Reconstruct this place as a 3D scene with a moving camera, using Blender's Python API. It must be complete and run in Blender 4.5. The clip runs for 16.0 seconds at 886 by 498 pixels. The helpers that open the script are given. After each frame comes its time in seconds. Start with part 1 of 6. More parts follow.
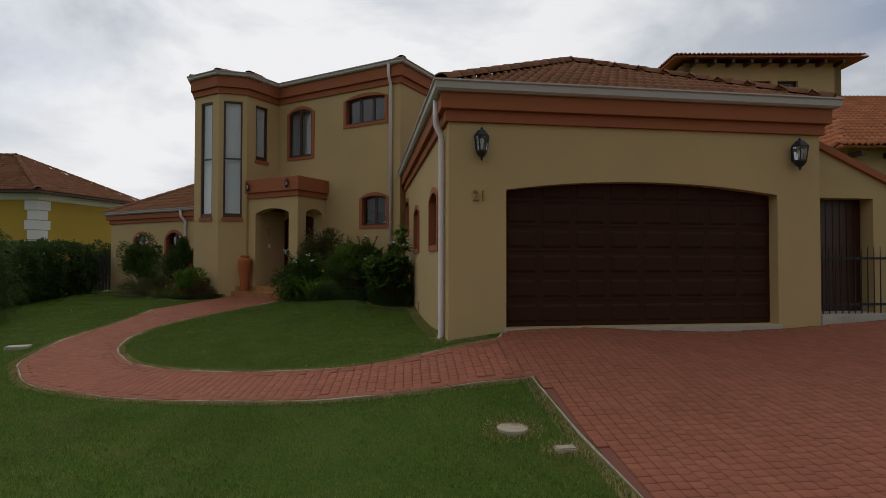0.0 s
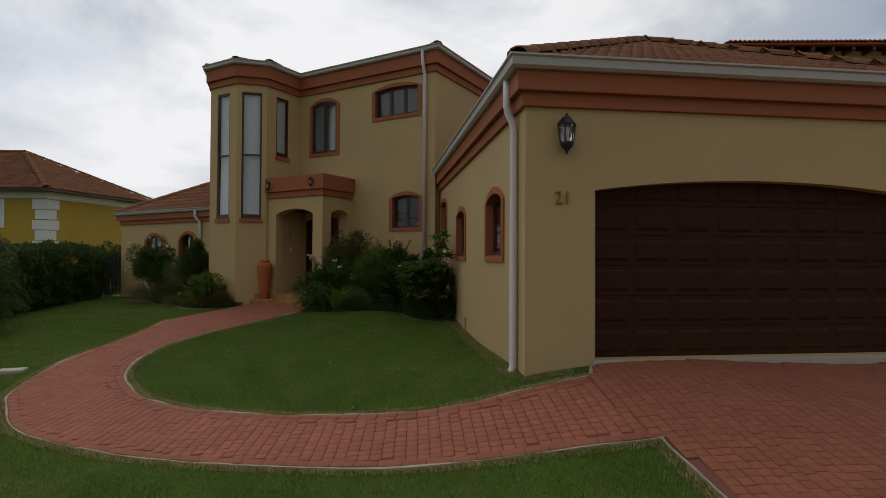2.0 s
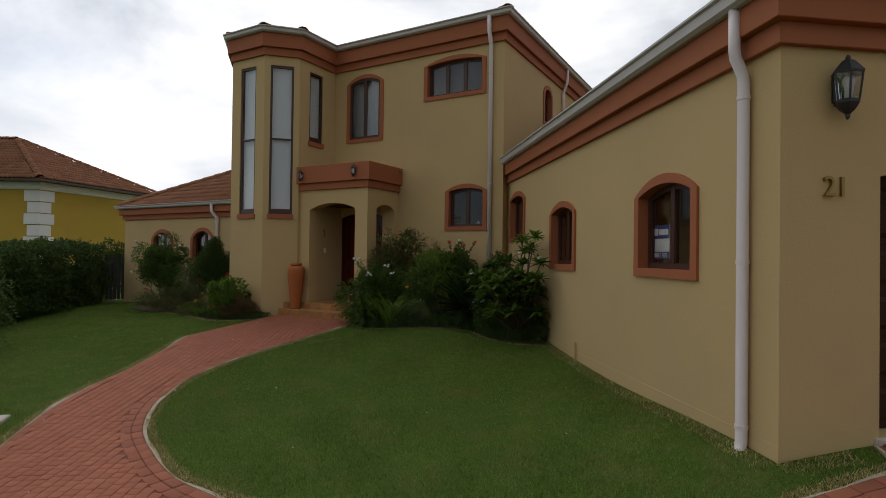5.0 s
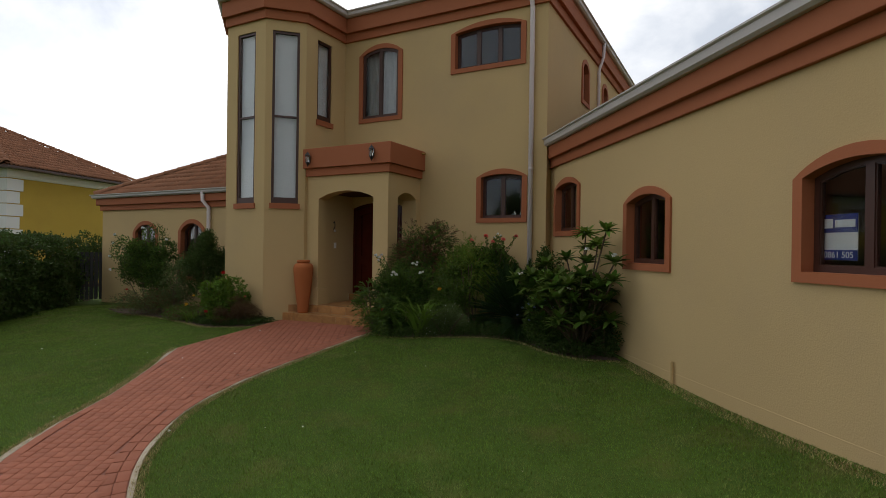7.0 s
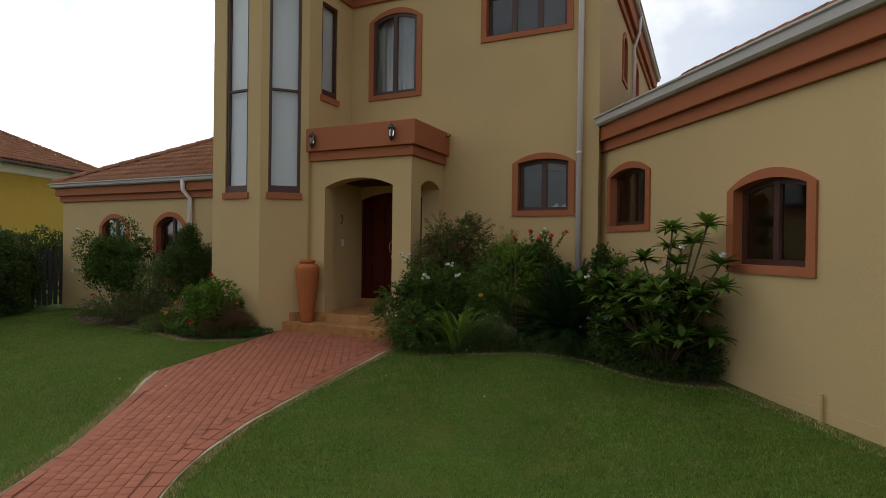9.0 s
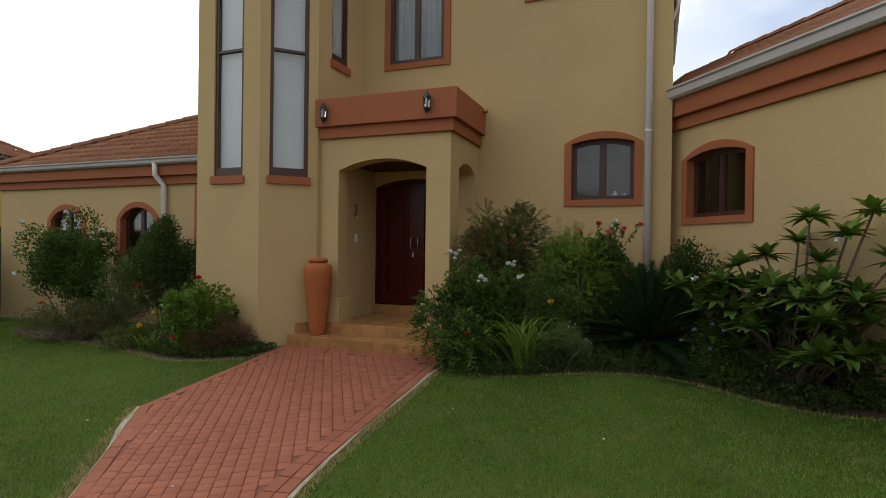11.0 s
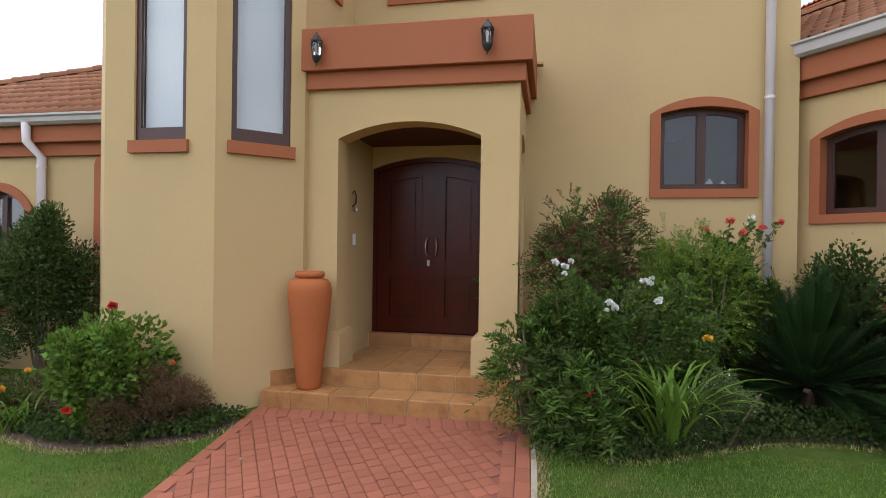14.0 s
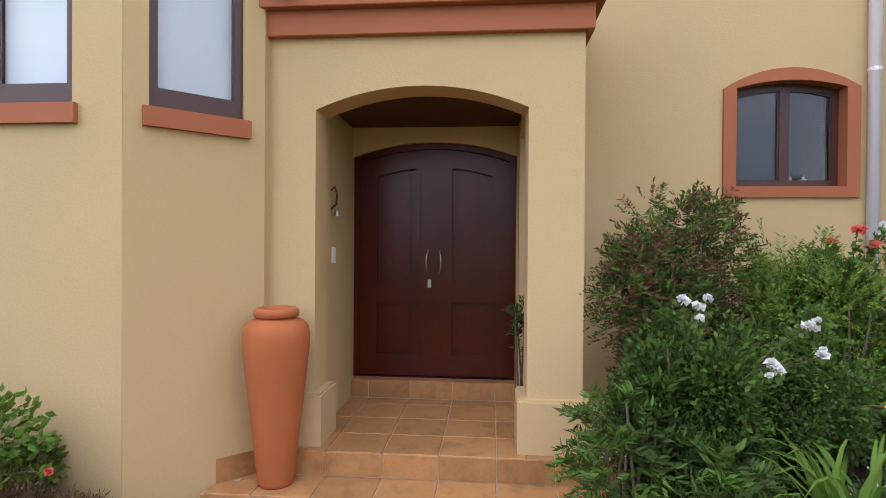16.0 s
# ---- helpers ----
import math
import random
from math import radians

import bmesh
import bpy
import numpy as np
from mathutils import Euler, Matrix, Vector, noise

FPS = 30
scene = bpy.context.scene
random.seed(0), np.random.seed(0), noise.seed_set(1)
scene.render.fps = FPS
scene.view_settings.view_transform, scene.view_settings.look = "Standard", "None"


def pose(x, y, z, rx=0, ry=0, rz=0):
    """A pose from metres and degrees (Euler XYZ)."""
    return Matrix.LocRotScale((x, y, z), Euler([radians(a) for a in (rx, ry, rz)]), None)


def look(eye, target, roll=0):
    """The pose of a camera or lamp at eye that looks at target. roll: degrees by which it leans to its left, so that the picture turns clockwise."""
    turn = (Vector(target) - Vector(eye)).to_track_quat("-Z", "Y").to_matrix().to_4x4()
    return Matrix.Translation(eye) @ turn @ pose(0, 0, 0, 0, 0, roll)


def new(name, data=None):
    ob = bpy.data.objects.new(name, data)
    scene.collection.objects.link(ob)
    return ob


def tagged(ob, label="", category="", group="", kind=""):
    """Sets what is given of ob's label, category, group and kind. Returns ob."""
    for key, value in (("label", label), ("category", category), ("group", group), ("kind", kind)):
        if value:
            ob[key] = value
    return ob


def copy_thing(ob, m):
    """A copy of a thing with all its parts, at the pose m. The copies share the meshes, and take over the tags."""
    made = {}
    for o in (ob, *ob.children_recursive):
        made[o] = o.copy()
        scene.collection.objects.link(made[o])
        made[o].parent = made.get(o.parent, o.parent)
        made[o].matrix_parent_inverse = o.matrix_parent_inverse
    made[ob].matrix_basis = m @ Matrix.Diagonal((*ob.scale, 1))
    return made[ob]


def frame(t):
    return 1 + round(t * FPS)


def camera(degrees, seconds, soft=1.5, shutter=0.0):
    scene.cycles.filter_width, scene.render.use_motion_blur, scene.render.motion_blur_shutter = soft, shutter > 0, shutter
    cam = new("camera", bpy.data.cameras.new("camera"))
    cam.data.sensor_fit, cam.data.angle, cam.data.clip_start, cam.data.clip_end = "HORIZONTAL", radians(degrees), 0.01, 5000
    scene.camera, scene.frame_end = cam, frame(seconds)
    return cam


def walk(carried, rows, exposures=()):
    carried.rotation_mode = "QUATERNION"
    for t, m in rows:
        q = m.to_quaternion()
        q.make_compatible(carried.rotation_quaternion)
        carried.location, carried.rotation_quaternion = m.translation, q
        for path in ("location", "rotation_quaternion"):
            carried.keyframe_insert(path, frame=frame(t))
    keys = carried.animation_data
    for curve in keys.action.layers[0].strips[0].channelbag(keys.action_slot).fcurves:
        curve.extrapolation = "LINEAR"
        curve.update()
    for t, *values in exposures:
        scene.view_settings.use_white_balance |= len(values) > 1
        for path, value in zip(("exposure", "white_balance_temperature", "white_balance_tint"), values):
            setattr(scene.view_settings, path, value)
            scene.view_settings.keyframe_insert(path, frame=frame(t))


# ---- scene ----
cam = camera(77.9, 16.0, 0.7)
PATH = [
    (0, (1.26, -7.067, 1.086), (1.546, -5.088, 1.127), 0.1),
    (0.5, (1.19, -6.731, 1.134), (1.464, -4.75, 1.171), 0.1),
    (1, (1.074, -6.338, 1.193), (1.337, -4.355, 1.225), 0.2),
    (1.5, (0.914, -5.958, 1.261), (1.171, -3.974, 1.292), 0.2),
    (2, (0.721, -5.587, 1.29), (0.972, -3.603, 1.324), 0.3),
    (2.5, (0.491, -5.204, 1.3), (0.741, -3.22, 1.338), 0.6),
    (3, (0.299, -4.813, 1.346), (0.548, -2.829, 1.381), 0.5),
    (3.5, (0.1, -4.41, 1.364), (0.35, -2.426, 1.4), 0.6),
    (4, (-0.126, -4.01, 1.389), (0.126, -2.026, 1.426), 0.8),
    (6.5, (-1.064, -1.904, 1.493), (-0.764, 0.073, 1.488), 0.7),
    (7, (-1.228, -1.453, 1.482), (-0.909, 0.521, 1.481), 0.8),
    (7.5, (-1.375, -1.007, 1.492), (-1.035, 0.964, 1.488), 0.6),
    (8, (-1.515, -0.577, 1.499), (-1.152, 1.39, 1.492), 0.7),
    (8.5, (-1.701, -0.154, 1.485), (-1.315, 1.808, 1.476), 0.7),
    (9, (-1.903, 0.29, 1.482), (-1.491, 2.248, 1.471), 0.8),
    (11.5, (-2.914, 2.522, 1.396), (-2.304, 4.427, 1.387), 0.8),
    (12, (-3.118, 2.996, 1.4), (-2.453, 4.882, 1.391), 0.9),
    (12.5, (-3.273, 3.484, 1.382), (-2.556, 5.351, 1.378), 0.9),
    (13, (-3.345, 3.954, 1.394), (-2.574, 5.8, 1.393), 0.8),
    (13.5, (-3.389, 4.417, 1.435), (-2.558, 6.236, 1.428), 0.8),
    (14, (-3.371, 4.899, 1.452), (-2.482, 6.691, 1.445), 0.8),
    (14.5, (-3.348, 5.363, 1.516), (-2.411, 7.13, 1.495), 0.7),
    (15, (-3.308, 5.781, 1.546), (-2.323, 7.522, 1.523), 0.6),
    (15.5, (-3.251, 6.205, 1.591), (-2.215, 7.915, 1.564), 0.6),
    (16, (-3.177, 6.578, 1.603), (-2.097, 8.262, 1.587), 0.4),
]
EXPOSURES = [(0.0, -0.16, 6500, 11), (3.5, -0.02, 6500, 11), (7.0, 0.42, 6500, 11), (9.0, 0.57, 6500, 11), (12.5, 1.27, 6300, 12), (14.0, 1.88, 6000, 15), (15.0, 2.14, 5800, 17), (16.0, 2.23, 5720, 18)]
walk(cam, [(t, look(eye, target, roll)) for t, eye, target, roll in PATH], EXPOSURES)

# ---- sky and sun ----
SUN_ELEVATION, SUN_TURN = radians(48), radians(-12)
world = bpy.data.worlds.new("sky")
scene.world = world
world.use_nodes = True
wn, wl = world.node_tree.nodes, world.node_tree.links
wn.clear()
sky = wn.new("ShaderNodeTexSky")
sky.sky_type, sky.sun_disc = "NISHITA", False
sky.sun_elevation, sky.sun_rotation = SUN_ELEVATION, SUN_TURN
sky.dust_density = 2.0
coord = wn.new("ShaderNodeTexCoord")
wmap = wn.new("ShaderNodeMapping")
wmap.inputs["Scale"].default_value = (1.0, 1.0, 2.1)
wl.new(coord.outputs["Generated"], wmap.inputs["Vector"])
cloud = wn.new("ShaderNodeTexNoise")
cloud.inputs["Scale"].default_value, cloud.inputs["Detail"].default_value, cloud.inputs["Roughness"].default_value = 2.3, 9, 0.55
cloud.inputs["Distortion"].default_value = 0.4
wl.new(wmap.outputs["Vector"], cloud.inputs["Vector"])
shade = wn.new("ShaderNodeValToRGB")
shade.color_ramp.elements[0].position, shade.color_ramp.elements[0].color = 0.36, (5.7, 6.2, 6.9, 1)
shade.color_ramp.elements[1].position, shade.color_ramp.elements[1].color = 0.58, (10.0, 10.1, 10.2, 1)
wl.new(cloud.outputs["Fac"], shade.inputs["Fac"])
gap = wn.new("ShaderNodeTexNoise")
gap.inputs["Scale"].default_value, gap.inputs["Detail"].default_value = 1.3, 6
wl.new(wmap.outputs["Vector"], gap.inputs["Vector"])
cover = wn.new("ShaderNodeMapRange")
cover.inputs["From Min"].default_value, cover.inputs["From Max"].default_value = 0.34, 0.50
cover.inputs["To Min"].default_value, cover.inputs["To Max"].default_value = 0.2, 1.0
wl.new(gap.outputs["Fac"], cover.inputs["Value"])
wmix = wn.new("ShaderNodeMix")
wmix.data_type = "RGBA"
wl.new(cover.outputs["Result"], wmix.inputs["Factor"])
wl.new(sky.outputs["Color"], wmix.inputs["A"])
wl.new(shade.outputs["Color"], wmix.inputs["B"])
# cloud glows brighter round the veiled sun than opposite it
aim = wn.new("ShaderNodeVectorMath")
aim.operation = "DOT_PRODUCT"
aim.inputs[1].default_value = (math.sin(SUN_TURN) * math.cos(radians(25)), math.cos(SUN_TURN) * math.cos(radians(25)), math.sin(radians(25)))
wl.new(coord.outputs["Generated"], aim.inputs[0])
glow = wn.new("ShaderNodeMapRange")
glow.inputs["From Min"].default_value, glow.inputs["From Max"].default_value = -0.6, 0.95
glow.inputs["To Min"].default_value, glow.inputs["To Max"].default_value = 0.50, 1.13
wl.new(aim.outputs["Value"], glow.inputs["Value"])
bright = wn.new("ShaderNodeVectorMath")
bright.operation = "SCALE"
wl.new(wmix.outputs["Result"], bright.inputs[0])
wl.new(glow.outputs["Result"], bright.inputs["Scale"])
back = wn.new("ShaderNodeBackground")
back.inputs["Strength"].default_value = 0.085
wl.new(bright.outputs["Vector"], back.inputs["Color"])
wout = wn.new("ShaderNodeOutputWorld")
wl.new(back.outputs["Background"], wout.inputs["Surface"])
sun = new("sun", bpy.data.lights.new("sun", "SUN"))
sun.data.energy, sun.data.angle, sun.data.color = 0.5, radians(35), (1.0, 0.96, 0.9)
sun.matrix_basis = look((0, 0, 30), Vector((0, 0, 30)) - Vector((math.sin(SUN_TURN) * math.cos(SUN_ELEVATION), math.cos(SUN_TURN) * math.cos(SUN_ELEVATION), math.sin(SUN_ELEVATION))))


# ---- materials ----
def material(name, colour, rough=0.8, vary=0.12, scale=3.0, grain=60.0, bump=0.3, depth=0.004, metal=0.0, island=0.0, each=0.0, hue=0.0, second=None, second_scale=1.2, second_amount=0.5, coat=0.0, leaf=0.0, specular=0.5, fleck=1.2):
    m = bpy.data.materials.new(name)
    m.use_nodes = True
    n, l = m.node_tree.nodes, m.node_tree.links
    b = n["Principled BSDF"]
    b.inputs["Roughness"].default_value, b.inputs["Metallic"].default_value = rough, metal
    b.inputs["Coat Weight"].default_value = coat
    b.inputs["Specular IOR Level"].default_value = specular
    where = n.new("ShaderNodeTexCoord").outputs["Object"]
    big, small = n.new("ShaderNodeTexNoise"), n.new("ShaderNodeTexNoise")
    for t, s in ((big, scale), (small, grain)):
        t.inputs["Scale"].default_value, t.inputs["Detail"].default_value = s, 5
        l.new(where, t.inputs["Vector"])
    value = n.new("ShaderNodeMath")
    value.operation = "MULTIPLY_ADD"
    value.inputs[1].default_value, value.inputs[2].default_value = 2 * vary, 1 - vary
    l.new(big.outputs["Fac"], value.inputs[0])
    fine = n.new("ShaderNodeMath")
    fine.operation = "MULTIPLY_ADD"
    fine.inputs[1].default_value, fine.inputs[2].default_value = vary * fleck, -vary * fleck / 2
    l.new(small.outputs["Fac"], fine.inputs[0])
    add = n.new("ShaderNodeMath")
    add.operation = "ADD"
    l.new(value.outputs[0], add.inputs[0])
    l.new(fine.outputs[0], add.inputs[1])
    last = add.outputs[0]
    for amount, node, socket in ((island, "ShaderNodeNewGeometry", "Random Per Island"), (each, "ShaderNodeObjectInfo", "Random")):
        if amount:
            r = n.new(node)
            q = n.new("ShaderNodeMath")
            q.operation = "MULTIPLY_ADD"
            q.inputs[1].default_value, q.inputs[2].default_value = 2 * amount, -amount
            l.new(r.outputs[socket], q.inputs[0])
            a = n.new("ShaderNodeMath")
            a.operation = "ADD"
            l.new(last, a.inputs[0])
            l.new(q.outputs[0], a.inputs[1])
            last = a.outputs[0]
    hsv = n.new("ShaderNodeHueSaturation")
    hsv.inputs["Color"].default_value = (*colour, 1)
    l.new(last, hsv.inputs["Value"])
    tint = hsv.outputs["Color"]
    if hue:
        r = n.new("ShaderNodeNewGeometry")
        q = n.new("ShaderNodeMath")
        q.operation = "MULTIPLY_ADD"
        q.inputs[1].default_value, q.inputs[2].default_value = 2 * hue, 0.5 - hue
        l.new(r.outputs["Random Per Island"], q.inputs[0])
        l.new(q.outputs[0], hsv.inputs["Hue"])
    if second:
        p = n.new("ShaderNodeTexNoise")
        p.inputs["Scale"].default_value, p.inputs["Detail"].default_value, p.inputs["Roughness"].default_value = second_scale, 7, 0.62
        l.new(where, p.inputs["Vector"])
        ramp = n.new("ShaderNodeMapRange")
        ramp.inputs["From Min"].default_value, ramp.inputs["From Max"].default_value = 0.5, 0.72
        ramp.inputs["To Max"].default_value = second_amount
        l.new(p.outputs["Fac"], ramp.inputs["Value"])
        mix = n.new("ShaderNodeMix")
        mix.data_type = "RGBA"
        mix.inputs["B"].default_value = (*second, 1)
        l.new(ramp.outputs["Result"], mix.inputs["Factor"])
        l.new(tint, mix.inputs["A"])
        tint = mix.outputs["Result"]
    l.new(tint, b.inputs["Base Color"])
    if bump:
        k = n.new("ShaderNodeBump")
        k.inputs["Strength"].default_value, k.inputs["Distance"].default_value = bump, depth
        l.new(small.outputs["Fac"], k.inputs["Height"])
        l.new(k.outputs["Normal"], b.inputs["Normal"])
    if leaf:
        tr = n.new("ShaderNodeBsdfTranslucent")
        l.new(tint, tr.inputs["Color"])
        ms = n.new("ShaderNodeMixShader")
        ms.inputs["Fac"].default_value = leaf
        l.new(b.outputs["BSDF"], ms.inputs[1])
        l.new(tr.outputs["BSDF"], ms.inputs[2])
        l.new(ms.outputs["Shader"], n["Material Output"].inputs["Surface"])
    return m


def glass_material(name, tint):
    m = bpy.data.materials.new(name)
    m.use_nodes = True
    b = m.node_tree.nodes["Principled BSDF"]
    b.inputs["Base Color"].default_value = (*tint, 1)
    b.inputs["Roughness"].default_value, b.inputs["Transmission Weight"].default_value, b.inputs["IOR"].default_value = 0.0, 1.0, 1.5
    return m


PLASTER = material("tan_plaster", (0.535, 0.386, 0.188), 0.9, 0.07, 0.7, 70, 0.4, 0.005, second=(0.44, 0.33, 0.19), second_scale=0.45, second_amount=0.45, specular=0.25)
TERRACOTTA = material("terracotta_paint", (0.36, 0.118, 0.05), 0.75, 0.07, 1.5, 70, 0.3, 0.002, specular=0.3)
TILE_ROOF = material("roof_tile_clay", (0.262, 0.12, 0.066), 0.9, 0.15, 6, 80, 0.4, 0.003, island=0.16, each=0.16, second=(0.17, 0.10, 0.065), second_scale=5, second_amount=0.5, specular=0.15)
GUTTER = material("gutter_paint", (0.49, 0.455, 0.43), 0.5, 0.05, 2, 30, 0.05)
PIPE = material("downpipe_paint", (0.76, 0.69, 0.70), 0.45, 0.05, 2, 30, 0.05)
DARK_WOOD = material("dark_stained_wood", (0.06, 0.022, 0.014), 0.4, 0.2, 4, 50, 0.15, 0.001)
DOOR_WOOD = material("mahogany_varnish", (0.066, 0.0085, 0.0036), 0.24, 0.4, 3, 40, 0.1, 0.001, specular=0.3, second=(0.045, 0.008, 0.004), second_scale=2.2, second_amount=0.6)
GARAGE_WOOD = material("dark_garage_timber", (0.044, 0.0165, 0.008), 0.6, 0.25, 2, 60, 0.2, 0.001, specular=0.15)
# porch ceiling brown, darkened to include the shade under the arch
CEILING_SHADE_BROWN = material("shade_brown_ceiling", (0.085, 0.04, 0.022), 0.8, 0.2, 3, 60, 0.2, 0.001, specular=0.2)
BLACK_METAL = material("black_iron", (0.018, 0.018, 0.02), 0.45, 0.2, 8, 60, 0.1, 0.001)
BRASS = material("aged_brass", (0.3, 0.2, 0.06), 0.35, 0.2, 20, 80, 0.1, 0.001, metal=0.8)
STEEL = material("brushed_steel", (0.4, 0.35, 0.3), 0.35, 0.1, 20, 80, 0.05, 0.001, metal=0.9)
POT_CLAY = material("pot_terracotta", (0.395, 0.12, 0.036), 0.8, 0.1, 3, 70, 0.2, 0.002, second=(0.44, 0.15, 0.055), second_scale=4, second_amount=0.35, specular=0.3)
FLOOR_TILE = material("porch_tile_glaze", (0.40, 0.2, 0.072), 0.42, 0.2, 5, 40, 0.1, 0.001, each=0.16, second=(0.24, 0.105, 0.04), second_scale=7, second_amount=0.85, specular=0.3)
GROUT = material("grout", (0.5, 0.41, 0.31), 0.9, 0.12, 8, 90, 0.3)
PAVER = material("red_clay_paver", (0.30, 0.104, 0.058), 0.85, 0.12, 1.0, 120, 0.45, 0.003, each=0.10, island=0.10, second=(0.26, 0.085, 0.045), second_scale=1.6, second_amount=0.6, specular=0.3)
SAND = material("joint_sand", (0.20, 0.075, 0.05), 0.95, 0.2, 4, 120, 0.4)
CONCRETE = material("pale_concrete", (0.46, 0.42, 0.35), 0.9, 0.15, 4, 60, 0.5, 0.004, second=(0.28, 0.25, 0.2), second_scale=6, second_amount=0.6)
KERB = material("weathered_haunching", (0.42, 0.355, 0.26), 0.9, 0.2, 4, 60, 0.6, 0.005, second=(0.17, 0.14, 0.09), second_scale=5, second_amount=0.7)
TURF = material("turf_soil", (0.055, 0.096, 0.014), 0.95, 0.35, 1.2, 30, 0.8, 0.012, second=(0.12, 0.11, 0.03), second_scale=1.6, second_amount=0.6, fleck=3.0, specular=0.1)
GRASS = material("grass_blade", (0.158, 0.232, 0.043), 0.85, 0.3, 1.1, 11, 0, island=0.42, hue=0.025, second=(0.29, 0.28, 0.115), second_scale=2.6, second_amount=0.75, leaf=0.3, specular=0.05, fleck=2.6)
DRY_GRASS = material("dry_grass", (0.42, 0.33, 0.16), 0.9, 0.3, 3, 20, 0, island=0.4, hue=0.02, second=(0.17, 0.19, 0.04), second_scale=4, second_amount=0.7, leaf=0.2, specular=0.05)
SOIL = material("bed_soil", (0.075, 0.045, 0.03), 0.95, 0.3, 5, 40, 0.8, 0.02)
GLASS = glass_material("window_glass", (0.92, 0.95, 0.96))
LAMP_GLASS = glass_material("lantern_glass", (0.95, 0.96, 0.96))
BLIND = material("white_blind", (0.80, 0.81, 0.80), 0.8, 0.04, 2, 30, 0.1)
CURTAIN = material("pale_curtain", (0.70, 0.72, 0.72), 0.9, 0.06, 3, 60, 0.2)
GREY_CURTAIN = material("grey_net_curtain", (0.26, 0.27, 0.27), 0.9, 0.1, 3, 60, 0.2)
DARK_ROOM = material("interior_wall", (0.30, 0.26, 0.2), 0.9, 0.06, 1, 40, 0.1)
WHITE_PAINT = material("white_paint", (0.78, 0.77, 0.74), 0.7, 0.05, 2, 40, 0.2)
YELLOW_WALL = material("mustard_plaster", (0.50, 0.33, 0.045), 0.9, 0.07, 0.6, 60, 0.3, second=(0.42, 0.27, 0.04), second_scale=0.7)
BLUE = material("sign_blue", (0.02, 0.035, 0.22), 0.5, 0.03, 4, 30, 0)
BLOSSOM_WHITE = material("white_petal", (0.80, 0.80, 0.76), 0.7, 0.05, 20, 60, 0, leaf=0.25)
BLOSSOM_CORAL = material("coral_petal", (0.82, 0.17, 0.13), 0.7, 0.1, 20, 60, 0, leaf=0.25)
BLOSSOM_YELLOW = material("yellow_petal", (0.75, 0.42, 0.03), 0.7, 0.1, 20, 60, 0, leaf=0.25)
BLOSSOM_RED = material("red_petal", (0.55, 0.02, 0.015), 0.7, 0.1, 20, 60, 0, leaf=0.25)
BLOSSOM_BLUE = material("pale_blue_petal", (0.35, 0.4, 0.62), 0.7, 0.1, 20, 60, 0, leaf=0.25)
ORANGE_TILE = material("orange_roof_tile", (0.42, 0.14, 0.055), 0.85, 0.15, 6, 80, 0.4, 0.003, island=0.16, second=(0.28, 0.1, 0.05), second_scale=5, second_amount=0.5)
BARK = material("bark", (0.13, 0.09, 0.06), 0.95, 0.25, 12, 60, 0.7, 0.006)


def foliage(name, colour, island=0.3, rough=0.5):
    return material(name, colour, rough, 0.15, 2.5, 30, 0, island=island, hue=0.022, leaf=0.3, specular=0.14)


LEAF_DARK = foliage("leaf_dark_green", (0.062, 0.1, 0.024))
LEAF_MID = foliage("leaf_mid_green", (0.10, 0.165, 0.028), 0.4)
LEAF_FRESH = foliage("leaf_fresh_green", (0.135, 0.22, 0.03), 0.35)
LEAF_GREY = foliage("leaf_grey_green", (0.13, 0.175, 0.06), 0.35)
LEAF_LIME = foliage("leaf_yellow_green", (0.2, 0.265, 0.04), 0.3)
LEAF_BRONZE = foliage("leaf_bronze", (0.165, 0.088, 0.045))
LEAF_BROWN = foliage("dry_heather", (0.15, 0.105, 0.055))
LEAF_CYCAD = foliage("cycad_frond", (0.03, 0.06, 0.018), 0.25, 0.4)


# ---- helpers for meshes ----
def mesh_object(name, data, mat, parent=None, label="", kind=""):
    ob = new(name, data)
    data.materials.append(mat)
    if parent is not None:
        ob.parent = parent
        if parent.type == "EMPTY":
            ob.matrix_parent_inverse = parent.matrix_basis.inverted()
    return tagged(ob, label, kind=kind)


def part(name, bm, mat, parent=None, label="", smooth=False, kind=""):
    data = bpy.data.meshes.new(name)
    bmesh.ops.recalc_face_normals(bm, faces=bm.faces)
    if smooth:
        for f in bm.faces:
            f.smooth = True
    bm.to_mesh(data)
    bm.free()
    return mesh_object(name, data, mat, parent, label, kind)


def raw(name, verts, faces, mat, parent=None, label="", kind=""):
    data = bpy.data.meshes.new(name)
    v, f = np.asarray(verts, np.float32), np.asarray(faces, np.int32)
    data.vertices.add(len(v))
    data.vertices.foreach_set("co", v.ravel())
    data.loops.add(f.size)
    data.loops.foreach_set("vertex_index", f.ravel())
    data.polygons.add(len(f))
    data.polygons.foreach_set("loop_start", np.arange(0, f.size, f.shape[1], dtype=np.int32))
    data.update(calc_edges=True)
    data.validate()
    return mesh_object(name, data, mat, parent, label, kind)


def thing(name, x, y, z, label, category, group="", kind="", turn=0):
    ob = new(name)
    ob.matrix_basis = pose(x, y, z, 0, 0, turn)
    return tagged(ob, label, category, group, kind)


HOUSE_TURN = radians(-37.5)
CU, SU = math.cos(HOUSE_TURN), math.sin(HOUSE_TURN)


def hp(u, v, z=0.0):
    """A point of the house's own plan in the world."""
    return Vector((u * CU - v * SU, u * SU + v * CU, z))


